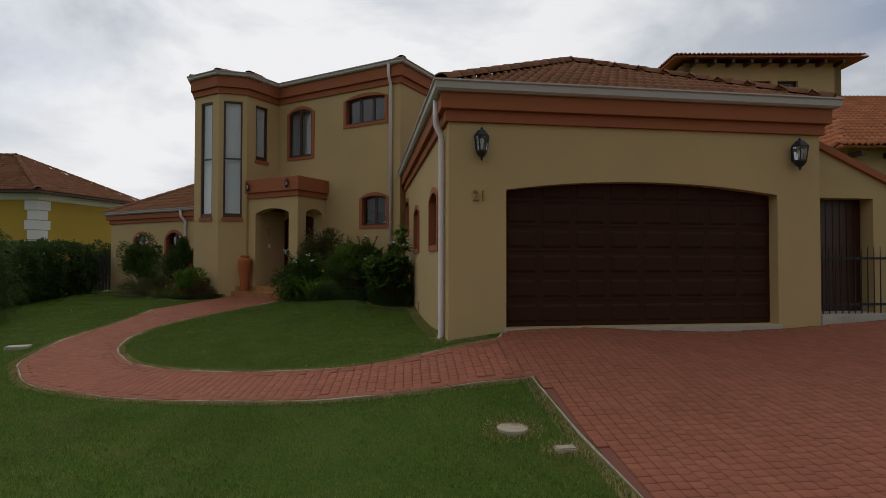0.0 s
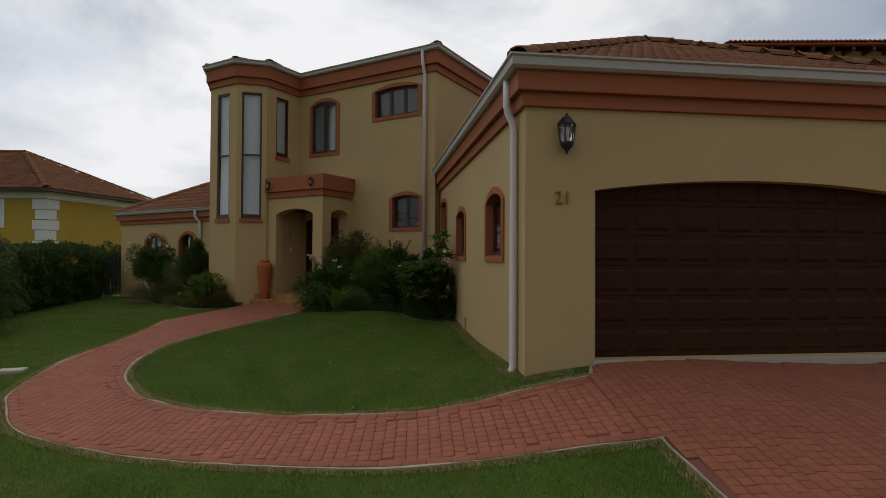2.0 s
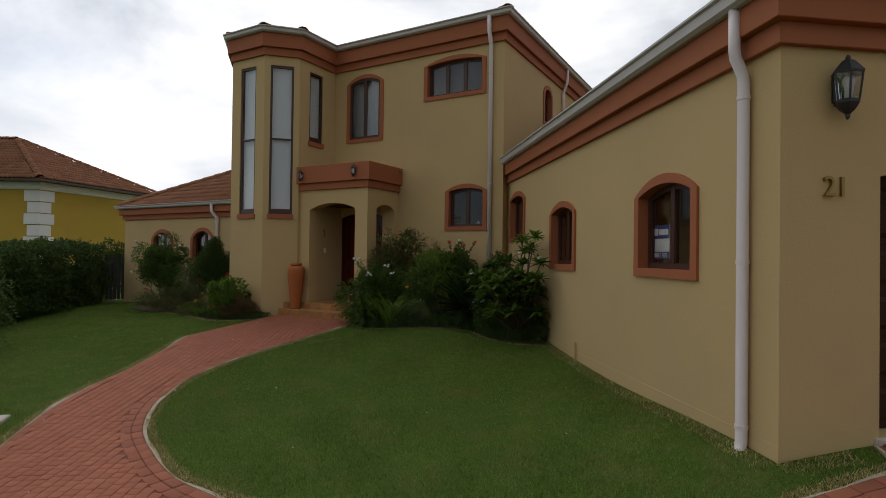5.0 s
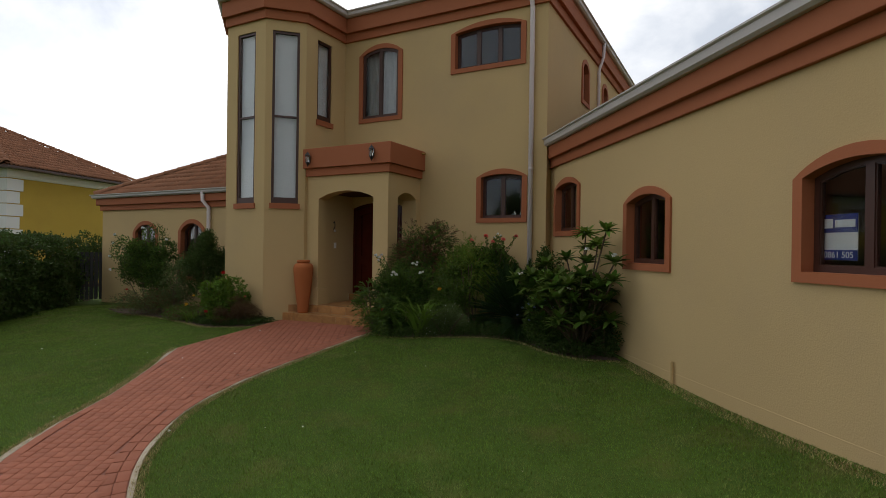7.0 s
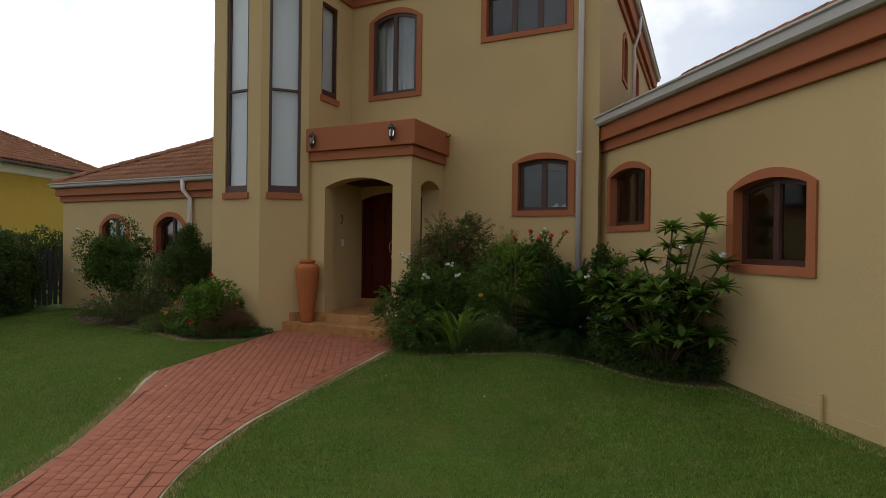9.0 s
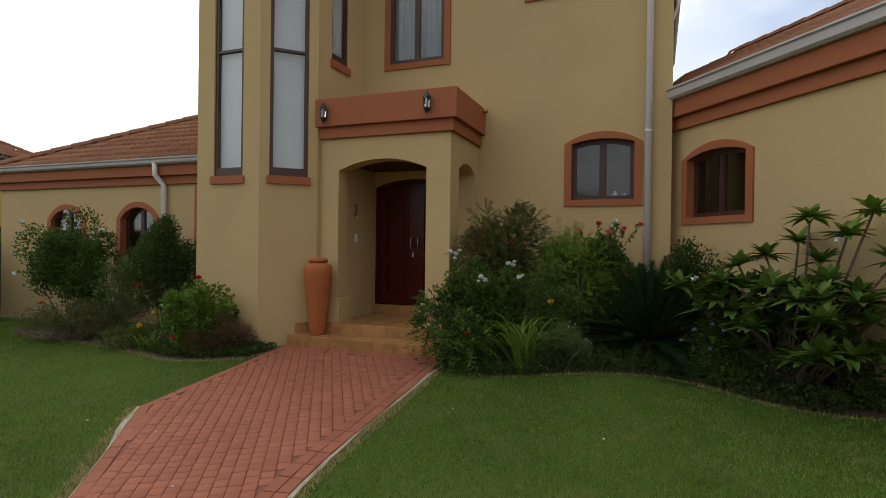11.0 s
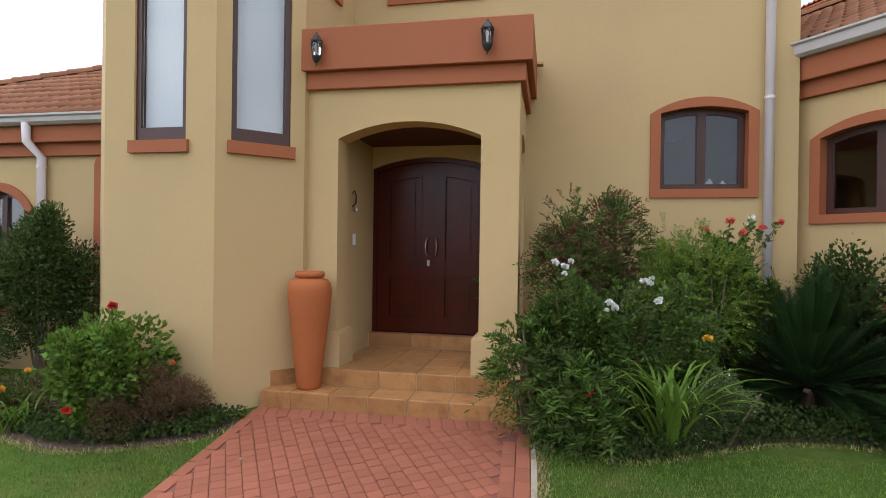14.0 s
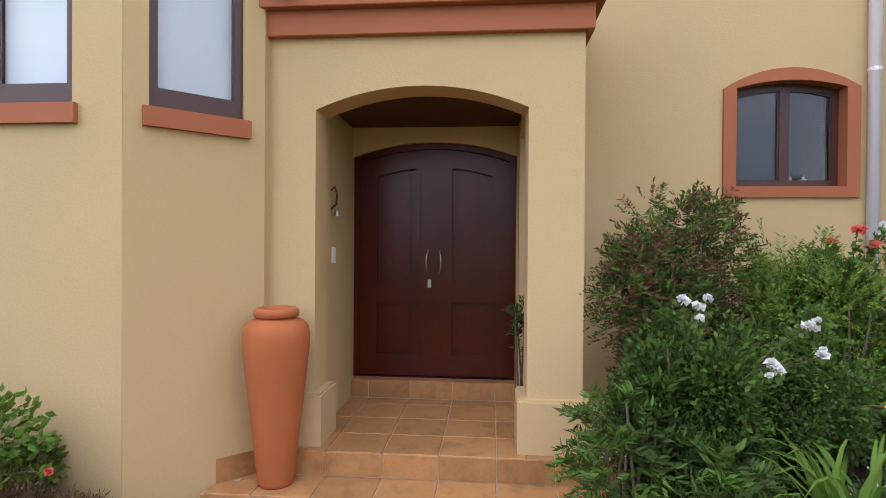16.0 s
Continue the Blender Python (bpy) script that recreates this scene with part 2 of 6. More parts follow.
class Face:
    """A wall's own plane: s along it, d outward, z up."""

    def __init__(self, a, b):
        self.a, self.s = Vector((a[0], a[1], 0)), (Vector((b[0], b[1], 0)) - Vector((a[0], a[1], 0)))
        self.length = self.s.length
        self.s.normalize()
        self.d = Vector((self.s.y, -self.s.x, 0))

    def __call__(self, s, d, z):
        return self.a + self.s * s + self.d * d + Vector((0, 0, z))


def arch(s0, s1, z0, zs, zm, n=14):
    """An opening's outline with a segmental arch, from the foot at s0 round to the foot at s1."""
    half, rise = (s1 - s0) / 2, max(zm - zs, 1e-4)
    r = (half * half + rise * rise) / (2 * rise)
    c, a = zm - r, math.asin(min(1, half / r))
    if rise > half:
        a = math.pi - a
    top = [((s0 + s1) / 2 + r * math.sin(-a + 2 * a * i / n), c + r * math.cos(-a + 2 * a * i / n)) for i in range(n + 1)]
    return [(s0, z0)] + top + [(s1, z0)]


def box2(s0, s1, z0, z1):
    return [(s0, z0), (s0, z1), (s1, z1), (s1, z0)]


def slab(bm, face, loops, d0, d1):
    """A plate with holes: loops[0] the outline, the others holes, from depth d0 to d1."""
    flat = [[Vector((s, z, 0)) for s, z in loop] for loop in loops]
    from mathutils import geometry
    tris = geometry.tessellate_polygon(flat)
    pts = [p for loop in loops for p in loop]
    front = [bm.verts.new(face(s, d1, z)) for s, z in pts]
    rear = [bm.verts.new(face(s, d0, z)) for s, z in pts]
    for a, b, c in tris:
        for ring in (front, rear):
            try:
                bm.faces.new((ring[a], ring[b], ring[c]))
            except ValueError:
                pass
    k = 0
    for loop in loops:
        n = len(loop)
        for i in range(n):
            a, b = k + i, k + (i + 1) % n
            bm.faces.new((front[a], front[b], rear[b], rear[a]))
        k += n
    return bm


def block(bm, lo, hi, m=None, bevel=0.0):
    r = bmesh.ops.create_cube(bm, size=1)
    size, mid = [h - l for l, h in zip(lo, hi)], [(h + l) / 2 for l, h in zip(lo, hi)]
    bmesh.ops.scale(bm, vec=size, verts=r["verts"])
    bmesh.ops.translate(bm, vec=mid, verts=r["verts"])
    if bevel:
        made = bmesh.ops.bevel(bm, geom=list({e for v in r["verts"] for e in v.link_edges}), offset=bevel, segments=2, affect="EDGES")
        verts = list({v for f in made["faces"] for v in f.verts} | {v for v in r["verts"] if v.is_valid})
    else:
        verts = r["verts"]
    if m is not None:
        bmesh.ops.transform(bm, matrix=m, verts=verts)
    return bm


def face_box(bm, face, s0, s1, d0, d1, z0, z1):
    v = [bm.verts.new(face(s, d, z)) for z in (z0, z1) for s, d in ((s0, d0), (s1, d0), (s1, d1), (s0, d1))]
    for q in ((0, 1, 2, 3), (4, 5, 6, 7), (0, 1, 5, 4), (1, 2, 6, 5), (2, 3, 7, 6), (3, 0, 4, 7)):
        bm.faces.new([v[i] for i in q])
    return bm


def offset_path(path, d, closed=False):
    """The plan line moved d to its right."""
    n, out = len(path), []
    for i in range(n):
        p = Vector(path[i][:2])
        a = Vector(path[i - 1][:2]) if i > 0 or closed else None
        b = Vector(path[(i + 1) % n][:2]) if i < n - 1 or closed else None
        normals = []
        for q in ([p - a] if a is not None else []) + ([b - p] if b is not None else []):
            q.normalize()
            normals.append(Vector((q.y, -q.x)))
        m = sum(normals, Vector((0, 0))).normalized()
        out.append(p + m * (d / max(0.3, m.dot(normals[0]))))
    return out


def sweep(bm, path, profile, closed=False):
    """A closed profile of (d, z) drawn along a plan line; d to the right of the way."""
    rings = [offset_path(path, d, closed) for d, z in profile]
    cols = [[bm.verts.new((rings[k][i].x, rings[k][i].y, profile[k][1])) for k in range(len(profile))] for i in range(len(path))]
    n, m = len(path), len(profile)
    for i in range(n if closed else n - 1):
        for k in range(m):
            bm.faces.new((cols[i][k], cols[(i + 1) % n][k], cols[(i + 1) % n][(k + 1) % m], cols[i][(k + 1) % m]))
    if not closed:
        bm.faces.new(cols[0])
        bm.faces.new(cols[-1][::-1])
    return bm


def tube(bm, points, radius, sides=8, taper=1.0):
    """A round rod through points."""
    points = [Vector(p) for p in points]
    rings = []
    for i, p in enumerate(points):
        way = (points[min(i + 1, len(points) - 1)] - points[max(i - 1, 0)]).normalized()
        side = way.orthogonal().normalized()
        if rings:
            side = (keep - way * keep.dot(way)).normalized()
        keep = side
        up = way.cross(side)
        r = radius * (1 + (taper - 1) * i / max(1, len(points) - 1))
        rings.append([bm.verts.new(p + side * r * math.cos(2 * math.pi * k / sides) + up * r * math.sin(2 * math.pi * k / sides)) for k in range(sides)])
    for a, b in zip(rings, rings[1:]):
        for k in range(sides):
            bm.faces.new((a[k], a[(k + 1) % sides], b[(k + 1) % sides], b[k]))
    bm.faces.new(rings[0][::-1])
    bm.faces.new(rings[-1])
    return bm


def lathe(bm, profile, centre, sides=32):
    rings = [[bm.verts.new((centre[0] + r * math.cos(2 * math.pi * k / sides), centre[1] + r * math.sin(2 * math.pi * k / sides), centre[2] + z)) for k in range(sides)] for r, z in profile]
    for a, b in zip(rings, rings[1:]):
        for k in range(sides):
            bm.faces.new((a[k], a[(k + 1) % sides], b[(k + 1) % sides], b[k]))
    bm.faces.new(rings[0][::-1])
    bm.faces.new(rings[-1])
    return bm


# ---- ground ----
def ground_z(x, y):
    x, y = np.clip(x, -11, 10), np.clip(y, -9, 13)
    return (-0.3987 + 0.0424 * x + 0.0484 * y + 0.00166 * x * x + 0.00206 * x * y + 0.00055 * y * y
            - 0.0657 * np.exp(-((x + 2.6) ** 2 + (y - 2.4) ** 2) / 8) + 0.3061 * np.exp(-((x - 3.6) ** 2 + (y - 0.4) ** 2) / 5))


def curve(points, n=8):
    """A smooth plan line through the points."""
    p = [np.array(q, float) for q in points]
    p = [2 * p[0] - p[1]] + p + [2 * p[-1] - p[-2]]
    out = []
    for a, b, c, d in zip(p, p[1:], p[2:], p[3:]):
        for i in range(n):
            t = i / n
            out.append(0.5 * (2 * b + (c - a) * t + (2 * a - 5 * b + 4 * c - d) * t * t + (3 * b - a - 3 * c + d) * t ** 3))
    return [tuple(q) for q in out + [p[-2]]]


def inside(poly, x, y):
    x, y = np.asarray(x, float), np.asarray(y, float)
    hit = np.zeros(x.shape, bool)
    for (x0, y0), (x1, y1) in zip(poly, poly[1:] + poly[:1]):
        if y0 != y1:
            hit ^= ((y0 > y) != (y1 > y)) & (x < (x1 - x0) * (y - y0) / (y1 - y0) + x0)
    return hit


INNER = curve([(-0.95, 8.26), (-1.85, 6.98), (-2.52, 6.0), (-2.95, 5.05), (-3.08, 4.0), (-2.93, 3.1), (-2.6, 2.4), (-2.04, 1.58), (-1.14, 0.86), (0.02, 0.31), (0.98, 0.0), (1.69, -0.085), (2.44, 0.0), (3.06, 0.06)])
OUTER = curve([(-4.02, 7.95), (-4.02, 6.7), (-4.06, 5.6), (-4.2, 4.6), (-4.2, 3.6), (-3.98, 2.32), (-3.55, 1.5), (-2.86, 0.57), (-1.57, -0.3), (-0.2, -0.87), (1.13, -1.24), (2.3, -1.32), (3.08, -1.36)])
PORCH_LEFT, PORCH_RIGHT = (-2.66, 10.03), (-0.72, 8.54)
DRIVE = [(3.06, 0.06), (3.2, 0.42), (9.6, 0.42), (9.6, -9.0), (3.0, -9.0), (3.08, -1.36)]
PATH_AREA = [PORCH_RIGHT] + INNER + OUTER[::-1] + [PORCH_LEFT]
HARD = [PORCH_RIGHT] + INNER + DRIVE[1:5] + OUTER[::-1] + [PORCH_LEFT]

lines_x = np.concatenate([[-600, -300, -150, -80, -40, -25], np.arange(-16, 14.01, 0.25), [20, 30, 50, 90, 160, 300, 600]])
lines_y = np.concatenate([[-600, -300, -150, -80, -40, -20], np.arange(-10, 18.01, 0.25), [24, 32, 50, 90, 160, 300, 600]])
gx, gy = np.meshgrid(lines_x, lines_y, indexing="ij")
gv = np.stack([gx, gy, ground_z(gx, gy)], -1).reshape(-1, 3)
ny = len(lines_y)
gi = (np.arange(len(lines_x) - 1)[:, None] * ny + np.arange(ny - 1)[None]).ravel()
ground = raw("ground", gv, np.stack([gi, gi + ny, gi + ny + 1, gi + 1], 1), TURF)
tagged(ground, "mown lawn soil sloping gently around the house", "ground", kind="structure")


def draped(name, outline, lift, mat, step=0.25, parent=None, label="", kind="structure"):
    """A sheet that follows the ground inside an outline."""
    from mathutils import geometry
    bm = bmesh.new()
    verts = [bm.verts.new((x, y, 0)) for x, y in outline]
    for tri in geometry.tessellate_polygon([[Vector((x, y, 0)) for x, y in outline]]):
        try:
            bm.faces.new([verts[i] for i in tri])
        except ValueError:
            pass
    xs, ys = [p[0] for p in outline], [p[1] for p in outline]
    for axis, lo, hi in ((0, min(xs), max(xs)), (1, min(ys), max(ys))):
        for c in np.arange(lo + step, hi, step):
            at, no = [0, 0, 0], [0, 0, 0]
            at[axis], no[axis] = c, 1
            bmesh.ops.bisect_plane(bm, geom=bm.verts[:] + bm.edges[:] + bm.faces[:], plane_co=at, plane_no=no)
    for v in bm.verts:
        v.co.z = float(ground_z(v.co.x, v.co.y)) + lift
    return part(name, bm, mat, parent, label, kind=kind)


path_base = draped("path", PATH_AREA, 0.010, SAND, 0.3)
tagged(path_base, "curved garden path of red clay pavers in herringbone", "path")
drive_base = draped("driveway", DRIVE, 0.004, SAND, 0.4)
tagged(drive_base, "red clay paver driveway before the garage", "driveway")

# thin concrete haunching along the paving
for line, side, words in ((INNER, -1, "thin concrete edging along the inner path"), (OUTER, 1, "thin concrete edging along the outer path"), ([(3.06, -1.34), (3.03, -5.0), (3.0, -9.0)], 1, "concrete edging between lawn and driveway"), ([(3.06, 0.06), (3.14, 0.26), (3.2, 0.42)], -1, "short concrete edging beside the garage wall")):
    bm = bmesh.new()
    dense = []
    for a, b in zip(line, line[1:]):
        k = max(1, int(math.dist(a, b) / 0.15))
        dense += [(a[0] + (b[0] - a[0]) * i / k, a[1] + (b[1] - a[1]) * i / k) for i in range(k)]
    dense.append(line[-1])
    wide = 0.05 if line is not INNER else 0.06
    left, right = offset_path(dense, 0.0), offset_path(dense, side * wide)
    cols = []
    for (p, q) in zip(left, right):
        w = 0.45 + 1.1 * noise.noise((p.x * 1.1, p.y * 1.1, 0))
        q = p + (q - p) * min(1.2, max(0.12, w))
        z = float(ground_z(p.x, p.y))
        top = z + 0.016 + 0.012 * noise.noise((p.x * 3, p.y * 3, 4))
        cols.append([bm.verts.new((p.x, p.y, z - 0.03)), bm.verts.new((p.x, p.y, top)), bm.verts.new((q.x, q.y, top)), bm.verts.new((q.x, q.y, z - 0.03))])
    for a, b in zip(cols, cols[1:]):
        for k in range(4):
            bm.faces.new((a[k], a[(k + 1) % 4], b[(k + 1) % 4], b[k]))
    edge = part("kerb", bm, KERB, None, words, kind="structure")
    tagged(edge, category="kerb")


class Plan:
    """The house's floor plan as a plane for slab(): s and z along it, d up from height h."""

    def __init__(self, h):
        self.h = h

    def __call__(self, s, d, z):
        return hp(s, z, self.h + d)


# ---- roofs ----
def tile_shape(w=0.31, length=0.40, lip=0.022):
    """One clay roof tile with two rolls: x across, y up the slope, z out."""
    n = 13
    across = [(-w / 2 + w * i / (n - 1), 0.012 + 0.05 * max(0.0, math.sin(2 * math.pi * (2 * i / (n - 1)) - 0.6))) for i in range(n)]
    v = [(x, 0.0, z + lip) for x, z in across] + [(x, length, z) for x, z in across] + [(x, 0.0, z + lip - 0.022) for x, z in across]
    f = [(i, i + 1, n + i + 1, n + i) for i in range(n - 1)] + [(2 * n + i, 2 * n + i + 1, i + 1, i) for i in range(n - 1)]
    return np.array(v), np.array(f)


def cap_shape(r=0.13, length=0.42):
    n = 7
    v, f = [], []
    for j, (y, k) in enumerate(((0.0, 1.08), (length, 0.92), (0.0, 0.93))):
        for i in range(n):
            a = math.pi * i / (n - 1)
            v.append((r * k * math.cos(a), y, r * k * math.sin(a) * 0.75 - 0.01))
    f = [(i, i + 1, n + i + 1, n + i) for i in range(n - 1)] + [(2 * n + i, 2 * n + i + 1, i + 1, i) for i in range(n - 1)]
    return np.array(v), np.array(f)


def shared_mesh(name, shape, mat, smooth=True):
    data = bpy.data.meshes.new(name)
    data.from_pydata([tuple(p) for p in shape[0]], [], [tuple(int(i) for i in q) for q in shape[1]])
    data.materials.append(mat)
    if smooth:
        for p in data.polygons:
            p.use_smooth = True
    return data


TILE, CAP = tile_shape(), cap_shape()
TILE_MESH, CAP_MESH = shared_mesh("roof_tile", TILE, TILE_ROOF), shared_mesh("ridge_tile", CAP, TILE_ROOF)


def axes(x, y, z, at):
    m = Matrix((x, y, z)).transposed().to_4x4()
    m.translation = at
    return m


def roof_slope(parent, name, corners, mat=TILE_ROOF, single=0, keep=None, words=""):
    """A tiled slope. corners: the eave's left and right end as seen from outside, then on round to the top. The first tiles from the eave up are single pieces."""
    corners = [Vector(c) for c in corners]
    x = (corners[1] - corners[0]).normalized()
    z = x.cross(corners[2] - corners[1]).normalized()
    y = z.cross(x)
    flat = [((c - corners[0]).dot(x), (c - corners[0]).dot(y)) for c in corners]
    bm = bmesh.new()
    a, b = [bm.verts.new(c) for c in corners], [bm.verts.new(c - z * 0.05) for c in corners]
    bm.faces.new(a)
    bm.faces.new(b[::-1])
    for i in range(len(a)):
        bm.faces.new((a[i], b[i], b[(i + 1) % len(a)], a[(i + 1) % len(a)]))
    deck = part(name, bm, mat, parent, words)
    wide, high = max(p[0] for p in flat), max(p[1] for p in flat)
    low = min(p[0] for p in flat)
    spots = [(low + 0.155 + 0.31 * i, 0.345 * j) for j in range(int(high / 0.345) + 1) for i in range(int((wide - low) / 0.31) + 1)]
    spots = [s for s in spots if bool(inside(flat, [s[0]], [s[1] + 0.17])[0])]
    rng = np.random.RandomState(len(spots))
    rest_v, rest_f, count = [], [], 0
    for k, (s, t) in enumerate(spots):
        at = corners[0] + x * (s + rng.uniform(-0.004, 0.004)) + y * (t - 0.04) + z * (0.012 + rng.uniform(0, 0.004))
        if keep is not None and not keep(at.x, at.y):
            continue
        m = axes(x, y, z, at)
        if count < single:
            o = new("roof_tile", TILE_MESH)
            o.parent, o.matrix_basis = deck, m
            count += 1
        else:
            r = np.array(m)
            rest_f.append(TILE[1] + len(rest_v) * len(TILE[0]))
            rest_v.append(TILE[0] @ r[:3, :3].T + r[:3, 3])
    if rest_v:
        o = raw("roof_tiles", np.concatenate(rest_v), np.concatenate(rest_f), mat, deck, kind="stuff")
        o.data.polygons.foreach_set("use_smooth", np.ones(len(o.data.polygons), bool))
    return deck


def ridge(parent, a, b, up=(0, 0, 1), single=True):
    """Half-round tiles along a hip or ridge from its foot a to its head b."""
    a, b = Vector(a), Vector(b)
    y = (b - a).normalized()
    x = y.cross(Vector(up)).normalized()
    z = x.cross(y)
    n = int((b - a).length / 0.37)
    for i in range(n):
        o = new("ridge_tile", CAP_MESH)
        o.parent, o.matrix_basis = parent, axes(x, y, z, a + y * 0.37 * i + z * 0.065)


def hip_roof(parent, name, x0, x1, y0, y1, z, pitch, place, singles=(0, 0, 0, 0), keep=None, words="", caps=(1, 1, 1, 1)):
    """A hipped roof over a rectangle of the plan; place() turns its corners into the world. Sides: front, right, rear, left."""
    t = math.tan(radians(pitch))
    half = min(x1 - x0, y1 - y0) / 2
    top = z + half * t
    if x1 - x0 < y1 - y0:
        p, q = ((x0 + x1) / 2, y0 + half), ((x0 + x1) / 2, y1 - half)
        sides = [((x0, y0), (x1, y0), p), ((x1, y0), (x1, y1), q, p), ((x1, y1), (x0, y1), q), ((x0, y1), (x0, y0), p, q)]
        hips = [((x0, y0), p), ((x1, y0), p), ((x1, y1), q), ((x0, y1), q)]
    else:
        p, q = (x0 + half, (y0 + y1) / 2), (x1 - half, (y0 + y1) / 2)
        sides = [((x0, y0), (x1, y0), q, p), ((x1, y0), (x1, y1), q), ((x1, y1), (x0, y1), p, q), ((x0, y1), (x0, y0), p)]
        hips = [((x0, y0), p), ((x1, y0), q), ((x1, y1), q), ((x0, y1), p)]
    decks = []
    for k, side in enumerate(sides):
        pts = [place(c[0], c[1], z if i < 2 else top) for i, c in enumerate(side)]
        decks.append(roof_slope(parent, name, pts, single=singles[k], keep=keep, words=words))
    for k, (a, b) in enumerate(hips):
        if caps[k]:
            ridge(decks[0], place(a[0], a[1], z), place(b[0], b[1], top))
    if caps[0]:
        ridge(decks[0], place(p[0], p[1], top), place(q[0], q[1], top))
    return decks


def here(x, y, z):
    return Vector((x, y, z))


# ---- windows ----
def arch_height(s, s0, s1, zs, zm):
    half, rise = (s1 - s0) / 2, max(zm - zs, 1e-4)
    r = (half * half + rise * rise) / (2 * rise)
    return zm - r + math.sqrt(max(0, r * r - (s - (s0 + s1) / 2) ** 2))


def window(parent, face, s0, s1, z0, zs, zm, lights=2, rim=0.1, deep=0.2, blind=None, label="", dressing=None, sash=0.045, transoms=()):
    """An arched window with a painted surround. Returns the hole that it needs in the wall."""
    outer = arch(s0, s1, z0, zs, zm)
    inner = arch(s0 + rim, s1 - rim, z0 + rim * 0.9, zs, zm - rim)
    bm = slab(bmesh.new(), face, [outer, inner], -deep, 0.028)
    a, b, zb, zi, zt = s0 + rim, s1 - rim, z0 + rim * 0.9, zs, zm - rim
    frame_out = arch(a - 0.004, b + 0.004, zb - 0.004, zi, zt + 0.004)
    holes, edge = [], 0.05
    step = (b - a - 2 * edge - (lights - 1) * sash * 1.6) / lights
    for k in range(lights):
        l = a + edge + k * (step + sash * 1.6)
        r = l + step
        top = [(l + step * i / 6, arch_height(l + step * i / 6, a, b, zi, zt) - edge) for i in range(7)]
        cuts = [zb + edge] + [t for t in transoms] + [None]
        for lo, hi in zip(cuts, cuts[1:]):
            lo = lo + (0.02 if lo != cuts[0] else 0)
            holes.append([(l, lo)] + (top if hi is None else [(l, hi - 0.02), (r, hi - 0.02)]) + [(r, lo)])
    body = part("window", slab(bmesh.new(), face, [frame_out] + holes, -deep + 0.05, -deep + 0.11), DARK_WOOD, parent, label)
    part("surround", bm, TERRACOTTA, body, "terracotta painted plaster surround")
    for k, hole in enumerate(holes):
        # sash beads step in from the frame
        inset = [(s + (0.012 if s < (hole[0][0] + hole[-1][0]) / 2 else -0.012), z + (0.012 if z < hole[0][1] + 0.05 else -0.012)) for s, z in hole]
        part("sash", slab(bmesh.new(), face, [hole, inset], -deep + 0.07, -deep + 0.1), DARK_WOOD, body)
        pane = part("pane", slab(bmesh.new(), face, [inset], -deep + 0.079, -deep + 0.085), GLASS, body, "clear window glass")
        pane.visible_shadow = False
    if blind is not None:
        bm = bmesh.new()
        n = 40
        s_lo, s_hi = s0 + 0.006, s1 - 0.006
        rows = [[bm.verts.new(face(s_lo + (s_hi - s_lo) * i / n, -deep - 0.025 + (0.012 * math.sin(i * 1.9) if dressing == "folds" else 0.0), z)) for z in (zb - 0.05, zt + 0.05)] for i in range(n + 1)]
        for p, q in zip(rows, rows[1:]):
            bm.faces.new((p[0], q[0], q[1], p[1]))
        bmesh.ops.solidify(bm, geom=bm.faces[:], thickness=0.004)
        part("curtain" if dressing == "folds" else "blind", bm, blind, body, "drawn pale curtain" if dressing == "folds" else "lowered white roller blind")
    return arch(s0 + 0.004, s1 - 0.004, z0 + 0.004, zs, zm - 0.004)


def tall_window(parent, face, s0, s1, z0, z1, splits, label, sill=0.12):
    """A tall narrow stair window with a blind and a sloping painted sill."""
    deep, f = 0.085, 0.05
    holes, cuts = [], [z0 + 0.13] + list(splits) + [z1 - f]
    for i, (lo, hi) in enumerate(zip(cuts, cuts[1:])):
        holes.append(box2(s0 + f, s1 - f, lo + (0.018 if i else 0), hi - (0.018 if i < len(cuts) - 2 else 0)))
    body = part("window", slab(bmesh.new(), face, [box2(s0 - 0.004, s1 + 0.004, z0 - 0.004, z1 + 0.004)] + holes, -deep, -deep + 0.06), DARK_WOOD, parent, label)
    for hole in holes:
        pane = part("pane", slab(bmesh.new(), face, [hole], -deep + 0.025, -deep + 0.031), GLASS, body, "clear glass before a white blind")
        pane.visible_shadow = False
    part("blind", face_box(bmesh.new(), face, s0 + 0.002, s1 - 0.002, -deep - 0.03, -deep - 0.02, z0, z1 - 0.002), BLIND, body, "lowered white roller blind")
    bm = bmesh.new()
    face_box(bm, face, s0 - 0.035, s1 + 0.035, -deep + 0.005, 0.035, z0 - sill + 0.02, z0 + 0.01)
    part("sill", bm, TERRACOTTA, body, "terracotta painted plaster sill")
    return box2(s0, s1, z0, z1)


def wall(parent, face, outline, holes, thick, mat=PLASTER, label="", name="wall"):
    return part(name, slab(bmesh.new(), face, [outline] + holes, -thick, 0.0), mat, parent, label)


def downpipe(parent, points, r=0.038):
    pipe = part("downpipe", tube(bmesh.new(), points, r, 12), PIPE, parent, "pale painted steel downpipe", smooth=True)
    pts = [Vector(p) for p in points]
    for a, b in zip(pts, pts[1:]):
        for t in ((0.04, 0.5, 0.96) if (b - a).length > 1 else ()):
            p = a.lerp(b, t)
            part("pipe_bracket", tube(bmesh.new(), [p - Vector((0, 0, 0.015)), p + Vector((0, 0, 0.015))], r * 1.13, 12), PIPE, pipe)
    return pipe


